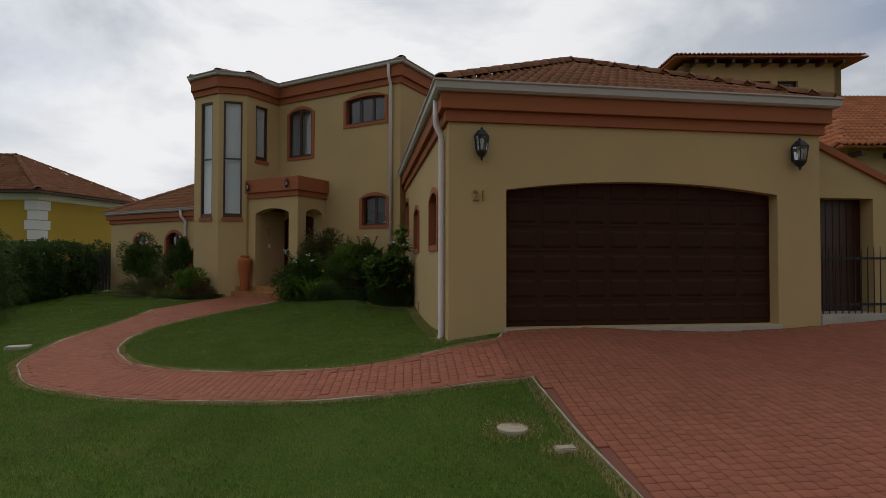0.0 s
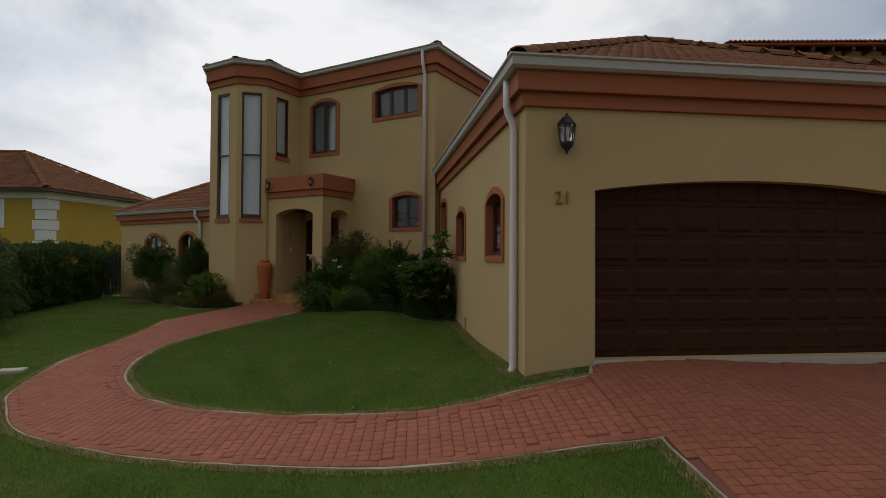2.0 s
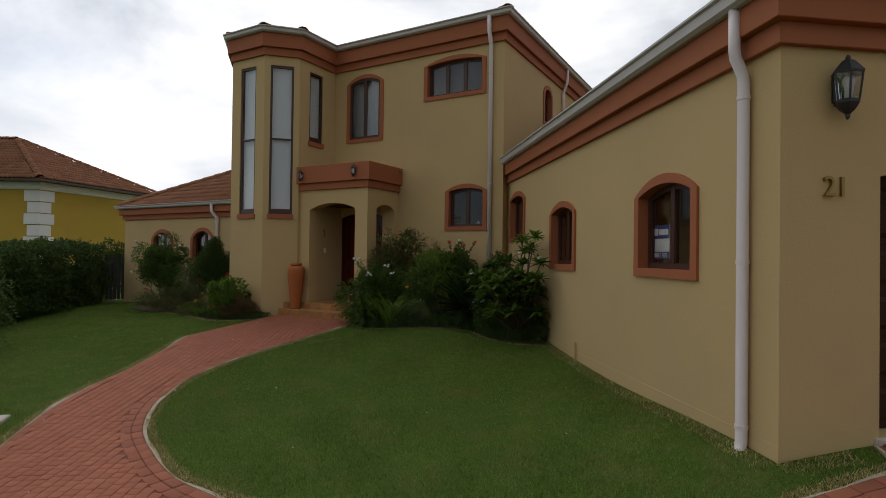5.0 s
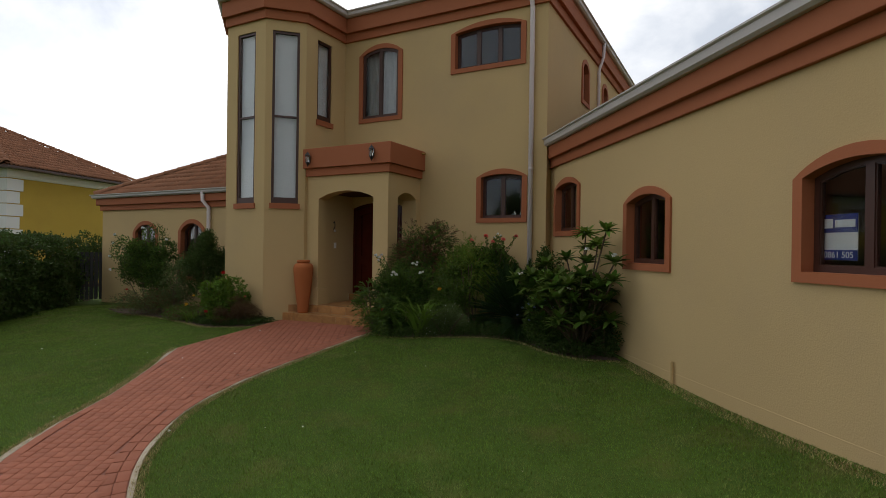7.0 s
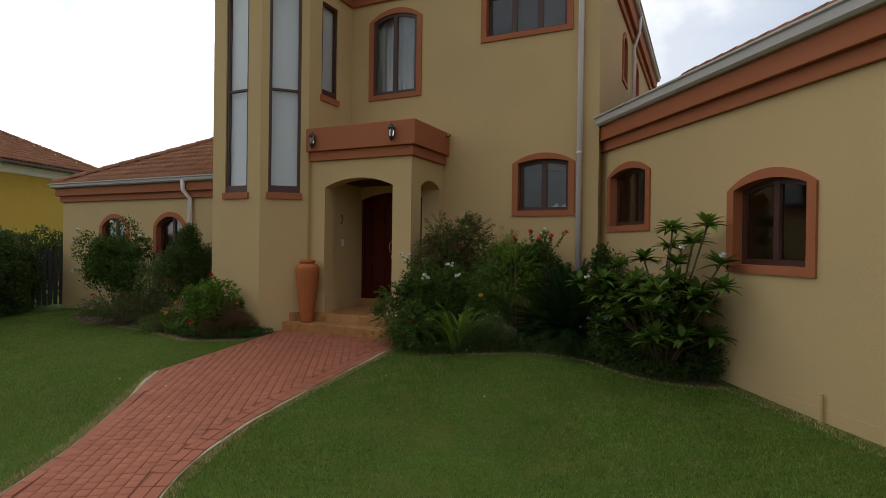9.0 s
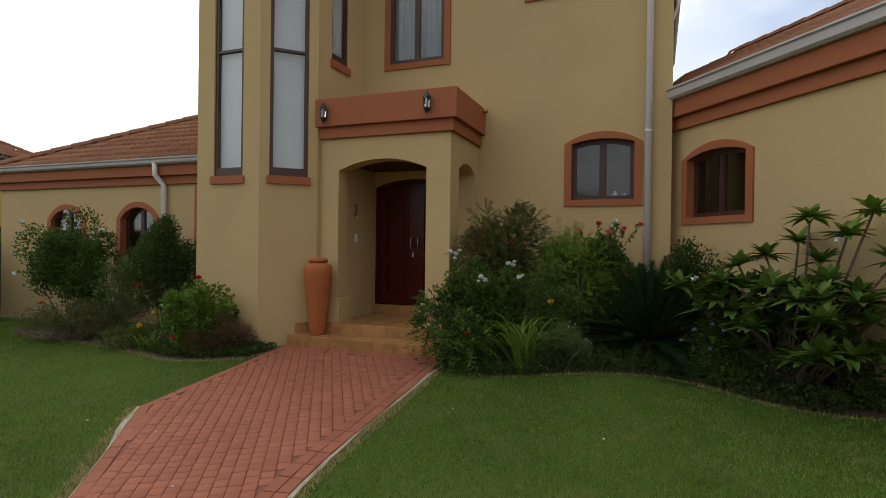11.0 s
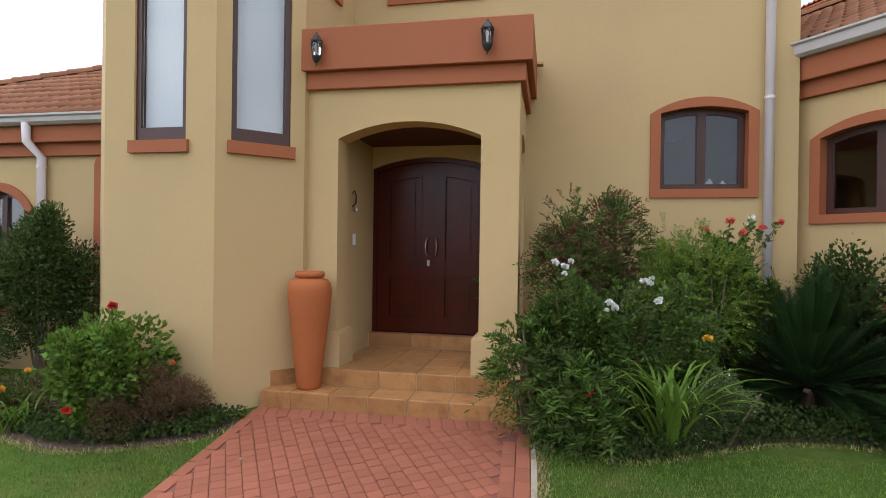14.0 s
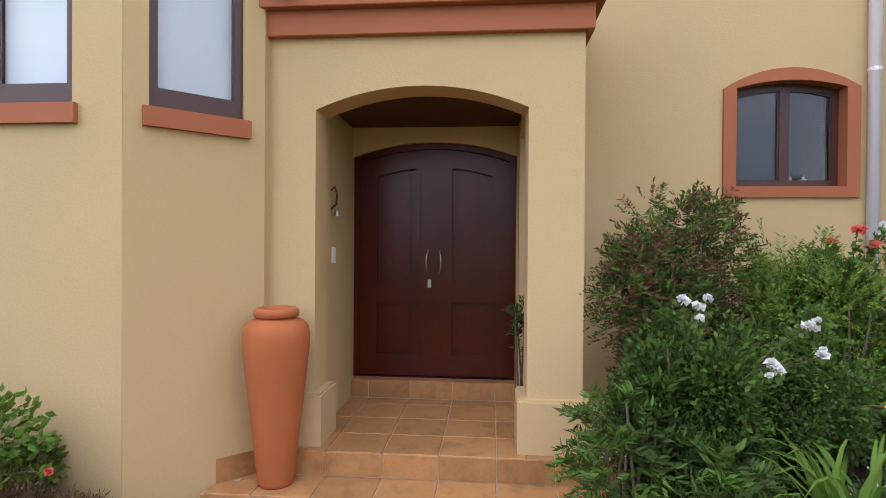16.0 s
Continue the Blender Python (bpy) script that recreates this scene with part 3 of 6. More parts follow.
def eaves(parent, line, low, mid, top, gutter_top, end_words="terracotta painted eaves moulding"):
    part("eaves_band", sweep(bmesh.new(), line, [(-0.02, low), (0.045, low), (0.05, low + 0.006), (0.05, mid), (-0.02, mid)]), TERRACOTTA, parent, end_words)
    part("eaves_band", sweep(bmesh.new(), line, [(-0.02, mid + 0.002), (0.115, mid + 0.002), (0.12, mid + 0.008), (0.12, top), (-0.02, top)]), TERRACOTTA, parent, end_words)
    g0, g1 = top - 0.01, gutter_top
    part("gutter", sweep(bmesh.new(), line, [(0.122, g0 + 0.012), (0.17, g0 + 0.012), (0.205, g0 + 0.04), (0.21, g1 - 0.035), (0.235, g1 - 0.02), (0.235, g1), (0.222, g1), (0.2, g1 - 0.02), (0.19, g0 + 0.045), (0.165, g0 + 0.026), (0.122, g0 + 0.026)]), GUTTER, parent, "pale grey steel eaves gutter")


# ---- garage wing ----
garage = thing("garage", 5.3, 0.44, float(ground_z(5.3, 0.44)), "tan plastered garage wing with terracotta bands and tiled hip roof", "garage")
GX, GY, GR, GB = 2.42, 0.44, 8.21, 8.6
side = Face((GX, GB), (GX, GY))
front = Face((GX, GY), (GR, GY))


def gs(y):
    return GB - y


holes = [
    window(garage, side, gs(2.62), gs(1.43), 1.245, 2.10, 2.305, 2, label="arched garage window in dark timber with a sign inside"),
    window(garage, side, gs(5.56), gs(4.43), 1.24, 2.12, 2.31, 2, label="arched garage window with dark timber casements"),
    window(garage, side, gs(8.22), gs(7.06), 1.735, 2.58, 2.76, 2, label="arched side window with dark timber casements"),
]
wall(garage, side, box2(0, gs(GY) - 0.301, -0.6, 3.40), holes, 0.22, label="tan plaster side wall")
part("wall_plinth", face_box(bmesh.new(), side, 0.1, gs(GY) + 0.004, -0.01, 0.004, -0.6, 0.085), PLASTER, garage, "slightly proud plaster base")
opening = arch(3.245 - GX, 7.485 - GX, 0.13, 2.085, 2.235, 24)
wall(garage, front, box2(0.0, GR - GX, -0.5, 3.40), [opening], 0.30, label="tan plaster front wall over the garage door")
right = Face((GR, GY + 0.002), (GR, 12.0))
wall(garage, right, box2(0.3, right.length, -0.5, 3.40), [], 0.22)
wall(garage, Face((GR, 12.0), (5.0, 12.0)), box2(0.25, 3.2, -0.5, 3.40), [], 0.22)
part("floor", block(bmesh.new(), (GX + 0.23, GY + 0.05, -0.1), (GR - 0.23, 11.7, 0.12)), CONCRETE, garage, "concrete garage floor")
part("threshold", block(bmesh.new(), (3.2, GY - 0.035, -0.1), (7.53, GY + 0.3, 0.125), bevel=0.008), CONCRETE, garage, "grey concrete garage threshold")
eaves(garage, [(GX, GB), (GX, GY), (GR, GY), (GR, 12.0)], 3.015, 3.175, 3.40, 3.55)
part("ceiling", block(bmesh.new(), (GX - 0.1, GY - 0.1, 3.40), (GR + 0.1, 12.0, 3.43)), DARK_ROOM, garage)
hip_roof(garage, "roof", GX - 0.12, GR + 0.12, GY - 0.12, 13.5, 3.495, 26.6, here, (150, 0, 0, 140),
         keep=lambda x, y: (x * CU + y * SU) > -3.1, words="red-brown clay tile roof slope", caps=(1, 1, 0, 0))
downpipe(garage, [(2.285, GY + 0.33, 3.46), (2.285, GY + 0.33, 3.1), (2.295, GY + 0.33, 3.03), (2.358, GY + 0.33, 2.9), (2.368, GY + 0.33, 2.83), (2.368, GY + 0.33, 0.02), (2.34, GY + 0.31, -0.07), (2.28, GY + 0.27, -0.09)], 0.045)

# sectional door of raised timber panels
door_face = Face((3.245, GY + 0.2), (7.485, GY + 0.2))
W = 4.24
garage_door = part("garage_door", face_box(bmesh.new(), door_face, -0.05, W + 0.05, -0.05, 0.0, 0.1, 2.3), GARAGE_WOOD, garage, "dark brown sectional garage door with raised panels")
ROWS, COLS = 6, 8
for r in range(ROWS):
    z0, z1 = 0.14 + r * 0.36, 0.14 + (r + 1) * 0.36 - 0.006
    part("door_section", face_box(bmesh.new(), door_face, -0.04, W + 0.04, 0.0, 0.018, z0, z1), GARAGE_WOOD, garage_door)
    for c in range(COLS):
        s0, s1 = c * W / COLS + 0.045, (c + 1) * W / COLS - 0.045
        bm = bmesh.new()
        low = [bm.verts.new(door_face(s, 0.018, z)) for s, z in ((s0, z0 + 0.05), (s1, z0 + 0.05), (s1, z1 - 0.05), (s0, z1 - 0.05))]
        up = [bm.verts.new(door_face(s, 0.034, z)) for s, z in ((s0 + 0.03, z0 + 0.085), (s1 - 0.03, z0 + 0.085), (s1 - 0.03, z1 - 0.085), (s0 + 0.03, z1 - 0.085))]
        bm.faces.new(up)
        for k in range(4):
            bm.faces.new((low[k], low[(k + 1) % 4], up[(k + 1) % 4], up[k]))
        part("panel", bm, GARAGE_WOOD, garage_door)


def lettering(name, words, size, m, mat, depth=0.004, parent=None):
    data = bpy.data.curves.new(name, "FONT")
    data.body, data.size, data.extrude, data.align_x, data.align_y = words, size, depth, "CENTER", "CENTER"
    data.materials.append(mat)
    ob = new(name, data)
    ob.matrix_basis = m
    if parent is not None:
        ob.parent = parent
    return ob


tagged(lettering("house_number", "21", 0.21, pose(2.86, GY - 0.014, 1.985, 90, 0, 0), BRASS, 0.012), "brass house number 21 on the garage wall", "house number")

# ---- main house ----
house = thing("house", *hp(-5.6, 7.92, 0.0), "two-storey tan plastered house with terracotta trim and stair tower", "house")
FV = 7.92


def hface(u0, v0, u1, v1):
    return Face(hp(u0, v0), hp(u1, v1))


facade = hface(-7.95, FV, -3.23, FV)


def fs(u):
    return u + 7.95


holes = [
    window(house, facade, fs(-5.25), fs(-3.655), 5.0, 5.80, 5.96, 3, label="wide arched upper window with three dark timber lights"),
    window(house, facade, fs(-7.54), fs(-6.41), 4.225, 5.70, 5.91, 2, deep=0.11, blind=CURTAIN, dressing="folds", label="tall arched upper window with drawn curtains"),
    window(house, facade, fs(-4.645), fs(-3.6), 2.0, 2.88, 3.04, 2, label="arched lower window with two dark timber casements"),
    arch(fs(-7.70), fs(-6.30), 0.35, 2.35, 2.476),
]
wall(house, facade, box2(0, facade.length, -0.4, 6.57), holes, 0.24, label="tan plaster front wall")
rside = hface(-3.23, FV, -3.23, 17.0)
holes = [window(house, rside, 10.35 - FV, 11.05 - FV, 4.8, 5.6, 5.85, 1, label="narrow arched upper side window"),
         window(house, rside, 12.4 - FV, 13.1 - FV, 4.8, 5.6, 5.85, 1, label="narrow arched upper side window")]
wall(house, rside, box2(0.241, rside.length, -0.4, 6.57), holes, 0.24, label="tan plaster upper side wall")
wall(house, hface(-3.23, 17.0, -10.2, 17.0), box2(0, 6.9, -0.4, 6.57), [], 0.24)
# stair tower
TOWER = [(-10.23, 9.4), (-10.23, 6.71), (-9.62, 6.1), (-8.51, 6.1), (-7.95, 6.66), (-7.95, FV)]
wall(house, hface(-10.23, 17.0, -10.23, 6.71), box2(0, 10.29, -0.4, 6.57), [], 0.22)
wall(house, hface(*TOWER[1], *TOWER[2]), box2(0.0, 0.863, -0.5, 6.57), [], 0.22)
tf = hface(*TOWER[2], *TOWER[3])
hole = tall_window(house, tf, -9.32 + 9.62, -8.80 + 9.62, 2.35, 5.86, (4.13,), "tall narrow tower window with lowered white blind")
wall(house, tf, box2(0.001, tf.length - 0.001, -0.5, 6.57), [hole], 0.22, label="tan plaster tower face")
tc = hface(*TOWER[3], *TOWER[4])
hole = tall_window(house, tc, 0.13, 0.66, 2.35, 5.86, (4.13,), "tall narrow tower window with lowered white blind")
wall(house, tc, box2(0.001, tc.length - 0.001, -0.5, 6.57), [hole], 0.22, label="tan plaster tower face")
ts = hface(*TOWER[4], *TOWER[5])
hole = tall_window(house, ts, 0.34, 0.80, 4.16, 5.86, (), "narrow upper tower window with white blind")
wall(house, ts, box2(0.001, ts.length - 0.001, -0.4, 6.57), [hole], 0.22, label="tan plaster tower face")
line = [hp(*p).xy for p in TOWER] + [hp(-3.23, FV).xy, hp(-3.23, 17.0).xy]
eaves(house, line, 6.07, 6.25, 6.57, 6.70)
part("ceiling", slab(bmesh.new(), Plan(6.57), [[(-10.23, 17), (-10.23, 6.71), (-9.62, 6.1), (-8.51, 6.1), (-7.95, 6.66), (-7.95, FV), (-3.23, FV), (-3.23, 17)]], 0.0, 0.03), DARK_ROOM, house)
hip_roof(house, "roof", -10.35, -3.11, FV - 0.12, 17.2, 6.63, 20.2, hp, words="red-brown clay tile roof slope", caps=(1, 1, 0, 0))
# the tower's own small roof
apex = hp(-9.07, 8.3, 6.63 + 0.52)
tr = [hp(*p, 6.63) for p in ((-10.35, 8.3), (-10.35, 6.66), (-9.67, 5.98), (-8.46, 5.98), (-7.83, 6.61), (-7.83, 8.3))]
for a, b in zip(tr, tr[1:]):
    roof_slope(house, "roof", [a, b, apex], words="small clay tile tower roof slope")
for a in tr[1:5]:
    ridge(house.children[-1], a, apex)
downpipe(house, [hp(-3.52, FV - 0.17, 6.6), hp(-3.52, FV - 0.16, 6.3), hp(-3.52, FV - 0.09, 6.1), hp(-3.52, FV - 0.055, 6.0), hp(-3.52, FV - 0.055, 0.0)], 0.045)
downpipe(house, [hp(-3.06, 11.85, 6.6), hp(-3.08, 11.85, 6.25), hp(-3.18, 11.85, 5.95), hp(-3.18, 11.85, 3.4)])

# porch
pf = hface(-7.95, 6.74, -5.94, 6.74)
wall(house, pf, box2(0.0, pf.length, -0.2, 3.40), [arch(0.305, 1.665, 0.2, 2.465, 2.61, 20)], 0.26, label="tan plaster porch front with a shallow arch")
pr = hface(-5.94, 7.0, -5.94, FV)
wall(house, pr, box2(0.0, pr.length, -0.2, 3.40), [arch(0.07, 0.77, 0.33, 2.47, 2.59, 12)], 0.345, label="tan plaster porch side with a small arch")
part("wall", slab(bmesh.new(), hface(-7.70, 7.0, -7.70, FV), [box2(0, FV - 7.0, -0.2, 2.78)], -0.24, 0), PLASTER, house)
# the dark shading inside the porch arch is put into this ceiling's brown
part("ceiling", slab(bmesh.new(), Plan(2.60), [[(-7.70, 7.0), (-6.29, 7.0), (-6.29, FV), (-7.70, FV)]], 0.0, 0.05), CEILING_SHADE_BROWN, house)
pline = [hp(-7.99, 6.74).xy, hp(-5.94, 6.74).xy, hp(-5.94, FV).xy]
part("porch_band", sweep(bmesh.new(), pline, [(-0.02, 2.925), (0.045, 2.925), (0.05, 2.93), (0.05, 3.085), (-0.02, 3.085)]), TERRACOTTA, house, "terracotta painted porch moulding")
part("porch_parapet", sweep(bmesh.new(), pline, [(-0.3, 3.087), (0.105, 3.087), (0.11, 3.092), (0.11, 3.475), (0.1, 3.485), (-0.3, 3.485)]), TERRACOTTA, house, "terracotta painted porch parapet")
part("porch_roof", slab(bmesh.new(), Plan(3.3), [[(-7.94, 7.02), (-6.2, 7.02), (-6.2, FV), (-7.94, FV)]], 0.0, 0.06), CONCRETE, house)
part("spout", tube(bmesh.new(), [hp(-5.9, 7.8, 3.43), hp(-5.76, 7.8, 3.42)], 0.025, 10), BRASS, house, "short brass overflow spout")
for u0, u1 in ((-7.93, -7.585), (-6.345, -5.89)):
    bm = bmesh.new()
    face_box(bm, pf, fs(u0), fs(u1), -0.30, 0.055, 0.30, 0.63)
    face_box(bm, pf, fs(u0) + 0.012, fs(u1) - 0.012, -0.29, 0.043, 0.63, 0.645)
    part("plinth", bm, PLASTER, house, "tan plaster pier plinth")

# entrance double door
front_door = part("front_door", slab(bmesh.new(), facade, [arch(fs(-7.70) + 0.003, fs(-6.30) - 0.003, 0.45, 2.35, 2.473), arch(fs(-7.65), fs(-6.35), 0.46, 2.31, 2.425)], -0.16, -0.05), DOOR_WOOD, house, "arched mahogany double front door, closed")
for k, (a, b) in enumerate(((-7.65, -7.003), (-6.997, -6.35))):
    def top(u, drop):
        return arch_height(fs(u), fs(-7.65), fs(-6.35), 2.31, 2.425) - drop
    span = [a + (b - a) * i / 8 for i in range(9)]
    m0, m1 = a + 0.13, b - 0.13
    mid = fs((m0 + m1) / 2)
    pspan = [m0 + (m1 - m0) * i / 8 for i in range(9)]
    panels = []
    for lo, hi in ((0.63, 1.13), (1.27, None)):
        panels.append([(fs(m0), lo)] + ([(fs(u), top(u, 0.14)) for u in pspan] if hi is None else [(fs(m0), hi), (fs(m1), hi)]) + [(fs(m1), lo)])
    part("door_leaf", slab(bmesh.new(), facade, [[(fs(a), 0.465)] + [(fs(u), top(u, 0.003)) for u in span] + [(fs(b), 0.465)]] + panels, -0.14, -0.085), DOOR_WOOD, front_door, "glossy dark mahogany door leaf")
    for loop in panels:
        def shrink(d):
            low = loop[0][1]
            return [(s + max(-1, min(1, (mid - s) / 0.1)) * d, z + (d if z < low + 0.1 else -d)) for s, z in loop]
        part("door_moulding", slab(bmesh.new(), facade, [shrink(-0.012), shrink(0.022)], -0.13, -0.07), DOOR_WOOD, front_door)
        part("door_panel", slab(bmesh.new(), facade, [shrink(0.0)], -0.13, -0.118), DOOR_WOOD, front_door)
        part("door_panel", slab(bmesh.new(), facade, [shrink(0.075)], -0.118, -0.096), DOOR_WOOD, front_door)
    hu_ = b - 0.045 if k == 0 else a + 0.045
    pts = [facade(fs(hu_), -0.09, 1.345), facade(fs(hu_) , -0.055, 1.355), facade(fs(hu_) + (0.012 if k else -0.012), -0.035, 1.39), facade(fs(hu_) + (0.016 if k else -0.016), -0.032, 1.45), facade(fs(hu_) + (0.012 if k else -0.012), -0.035, 1.51), facade(fs(hu_), -0.055, 1.545), facade(fs(hu_), -0.09, 1.555)]
    part("door_handle", tube(bmesh.new(), pts, 0.009, 8), STEEL, front_door, "curved steel pull handle", smooth=True)
part("keyhole_plate", face_box(bmesh.new(), facade, fs(-7.055), fs(-7.025), -0.092, -0.084, 1.23, 1.30), STEEL, front_door, "small steel keyhole plate")
part("astragal", face_box(bmesh.new(), facade, fs(-7.02), fs(-6.98), -0.095, -0.078, 0.466, 2.41), DOOR_WOOD, front_door)

# porch steps, tiled
steps = thing("porch_steps", *hp(-7.0, 6.6, 0.0), "tiled porch steps in glazed ochre-brown tiles", "steps")
plan = Plan(0.0)
part("step", slab(bmesh.new(), plan, [[(-8.19, 6.325), (-5.45, 6.325), (-5.45, 6.8), (-7.9, 6.8), (-8.1, 6.6)]], -0.3, 0.147), GROUT, steps, "lower step")
part("step", slab(bmesh.new(), plan, [[(-7.93, 6.626), (-5.45, 6.626), (-5.45, FV - 0.01), (-7.93, FV - 0.01)]], -0.3, 0.302), GROUT, steps, "porch floor")
part("step", slab(bmesh.new(), plan, [[(-7.71, 7.836), (-6.29, 7.836), (-6.29, FV + 0.04), (-7.71, FV + 0.04)]], 0.2, 0.452), GROUT, steps, "raised door sill")


def floor_tile(u0, u1, v0, v1, z0, z1):
    bm = bmesh.new()
    g, r = 0.003, 0.004
    lo = [bm.verts.new(hp(u, v, z0)) for u, v in ((u0 + g, v0 + g), (u1 - g, v0 + g), (u1 - g, v1 - g), (u0 + g, v1 - g))]
    md = [bm.verts.new(hp(u, v, z1 - r)) for u, v in ((u0 + g, v0 + g), (u1 - g, v0 + g), (u1 - g, v1 - g), (u0 + g, v1 - g))]
    up = [bm.verts.new(hp(u, v, z1)) for u, v in ((u0 + g + r, v0 + g + r), (u1 - g - r, v0 + g + r), (u1 - g - r, v1 - g - r), (u0 + g + r, v1 - g - r))]
    for a, b in ((lo, md), (md, up)):
        for k in range(4):
            bm.faces.new((a[k], a[(k + 1) % 4], b[(k + 1) % 4], b[k]))
    bm.faces.new(up)
    part("tile", bm, FLOOR_TILE, steps)


U0 = -8.24
joints = [U0 + 0.354 * i for i in range(9)]
for a, b in zip(joints, joints[1:]):
    a1, b1 = max(a, -8.185), min(b, -5.46)
    if b1 - a1 > 0.03:
        floor_tile(a1, b1, 6.315, 6.326, -0.06, 0.15)
        floor_tile(a1, b1, 6.32 if a1 > -7.9 else 6.32, 6.628, 0.145, 0.155) if a1 > -8.0 else (floor_tile(max(a1, -8.17), b1, 6.32, 6.5, 0.145, 0.155), floor_tile(max(a1, -8.04), b1, 6.5, 6.628, 0.145, 0.155))
        if b1 > -7.9:
            floor_tile(max(a1, -7.92), b1, 6.616, 6.628, 0.16, 0.305)
    c1, d1 = max(a, -7.69), min(b, -6.30)
    if d1 - c1 > 0.03:
        floor_tile(c1, d1, 7.826, 7.838, 0.315, 0.455)
        floor_tile(c1, d1, 7.828, 7.96, 0.45, 0.459)
        for e0, e1 in ((max(a1, -7.92), c1), (d1, b1)):
            if e1 - e0 > 0.03:
                floor_tile(e0, e1, 6.62, 6.69, 0.3, 0.31)
        for v0, v1 in ((6.62, 6.96), (6.96, 7.31), (7.31, 7.66), (7.66, 7.83)):
            floor_tile(c1, d1, v0, v1, 0.3, 0.31)
    elif b1 > -7.92:
        floor_tile(max(a1, -7.92), min(b1, -5.46), 6.62, 6.69, 0.3, 0.31)
# tiled skirting where the lower step meets the tower
sk = hface(-8.16, 6.455, -7.96, 6.655)
part("skirting", face_box(bmesh.new(), sk, 0.0, sk.length, 0.0, 0.012, 0.155, 0.30), FLOOR_TILE, steps, "tile upstand against the tower")

# ---- left wing ----
LV, LL = 7.0, -15.62
lf = hface(LL, LV, -10.2, LV)


def ls(u):
    return u - LL


holes = [window(house, lf, ls(-14.21), ls(-13.18), 0.62, 1.80, 2.10, 2, deep=0.16, blind=GREY_CURTAIN, dressing="folds", label="arched ground-floor window half hidden by shrubs"),
         window(house, lf, ls(-12.37), ls(-11.37), 0.62, 1.82, 2.12, 2, label="arched ground-floor window half hidden by shrubs"),
         window(house, lf, ls(-10.56), ls(-10.245) + 0.02, 0.62, 2.30, 2.44, 1, rim=0.09, label="narrow arched window beside the tower")]
wall(house, lf, box2(0, lf.length, -0.6, 2.72), holes, 0.22, label="tan plaster wall of the single-storey wing")
wall(house, hface(LL, 14.0, LL, LV), box2(0, 6.998, -0.6, 2.72), [], 0.22)
wall(house, hface(-10.2, 14.0, LL, 14.0), box2(0, 5.4, -0.6, 2.72), [], 0.22)
eaves(house, [hp(LL, 14.0).xy, hp(LL, LV).xy, hp(-10.24, LV).xy], 2.40, 2.54, 2.72, 2.83)
hip_roof(house, "roof", LL - 0.12, -7.6, LV - 0.12, 14.2, 2.785, 27.5, hp, (60, 0, 0, 0), keep=lambda x, y: (x * CU + y * SU) < -10.2, words="red-brown clay tile roof of the low wing", caps=(1, 0, 0, 0))
part("ceiling", slab(bmesh.new(), plan, [[(LL, LV), (-10.2, LV), (-10.2, 14.0), (LL, 14.0)]], 2.72, 2.75), DARK_ROOM, house)
downpipe(house, [hp(-11.30, LV - 0.17, 2.75), hp(-11.30, LV - 0.16, 2.55), hp(-11.21, LV - 0.06, 2.38), hp(-11.21, LV - 0.055, -0.1)], 0.045)

# ---- floor-standing pot ----
pot = thing("floor_vase", *hp(-7.80, 6.49, 0.155), "tall terracotta floor vase on the lower step", "vase")
c = hp(-7.80, 6.49, 0.155)
part("body", lathe(bmesh.new(), [(0.09, 0.0), (0.102, 0.004), (0.108, 0.03), (0.126, 0.2), (0.155, 0.45), (0.177, 0.65), (0.194, 0.82), (0.197, 0.90), (0.188, 0.95), (0.158, 0.985), (0.112, 1.0), (0.10, 1.01), (0.092, 1.0), (0.085, 0.7), (0.05, 0.05)], c, 40), POT_CLAY, pot, "tapered terracotta body", smooth=True)
part("rim", lathe(bmesh.new(), [(0.098, 1.0), (0.128, 1.012), (0.134, 1.03), (0.131, 1.05), (0.118, 1.062), (0.098, 1.06), (0.09, 1.03), (0.09, 1.0)], c, 40), POT_CLAY, pot, "rolled rim", smooth=True)


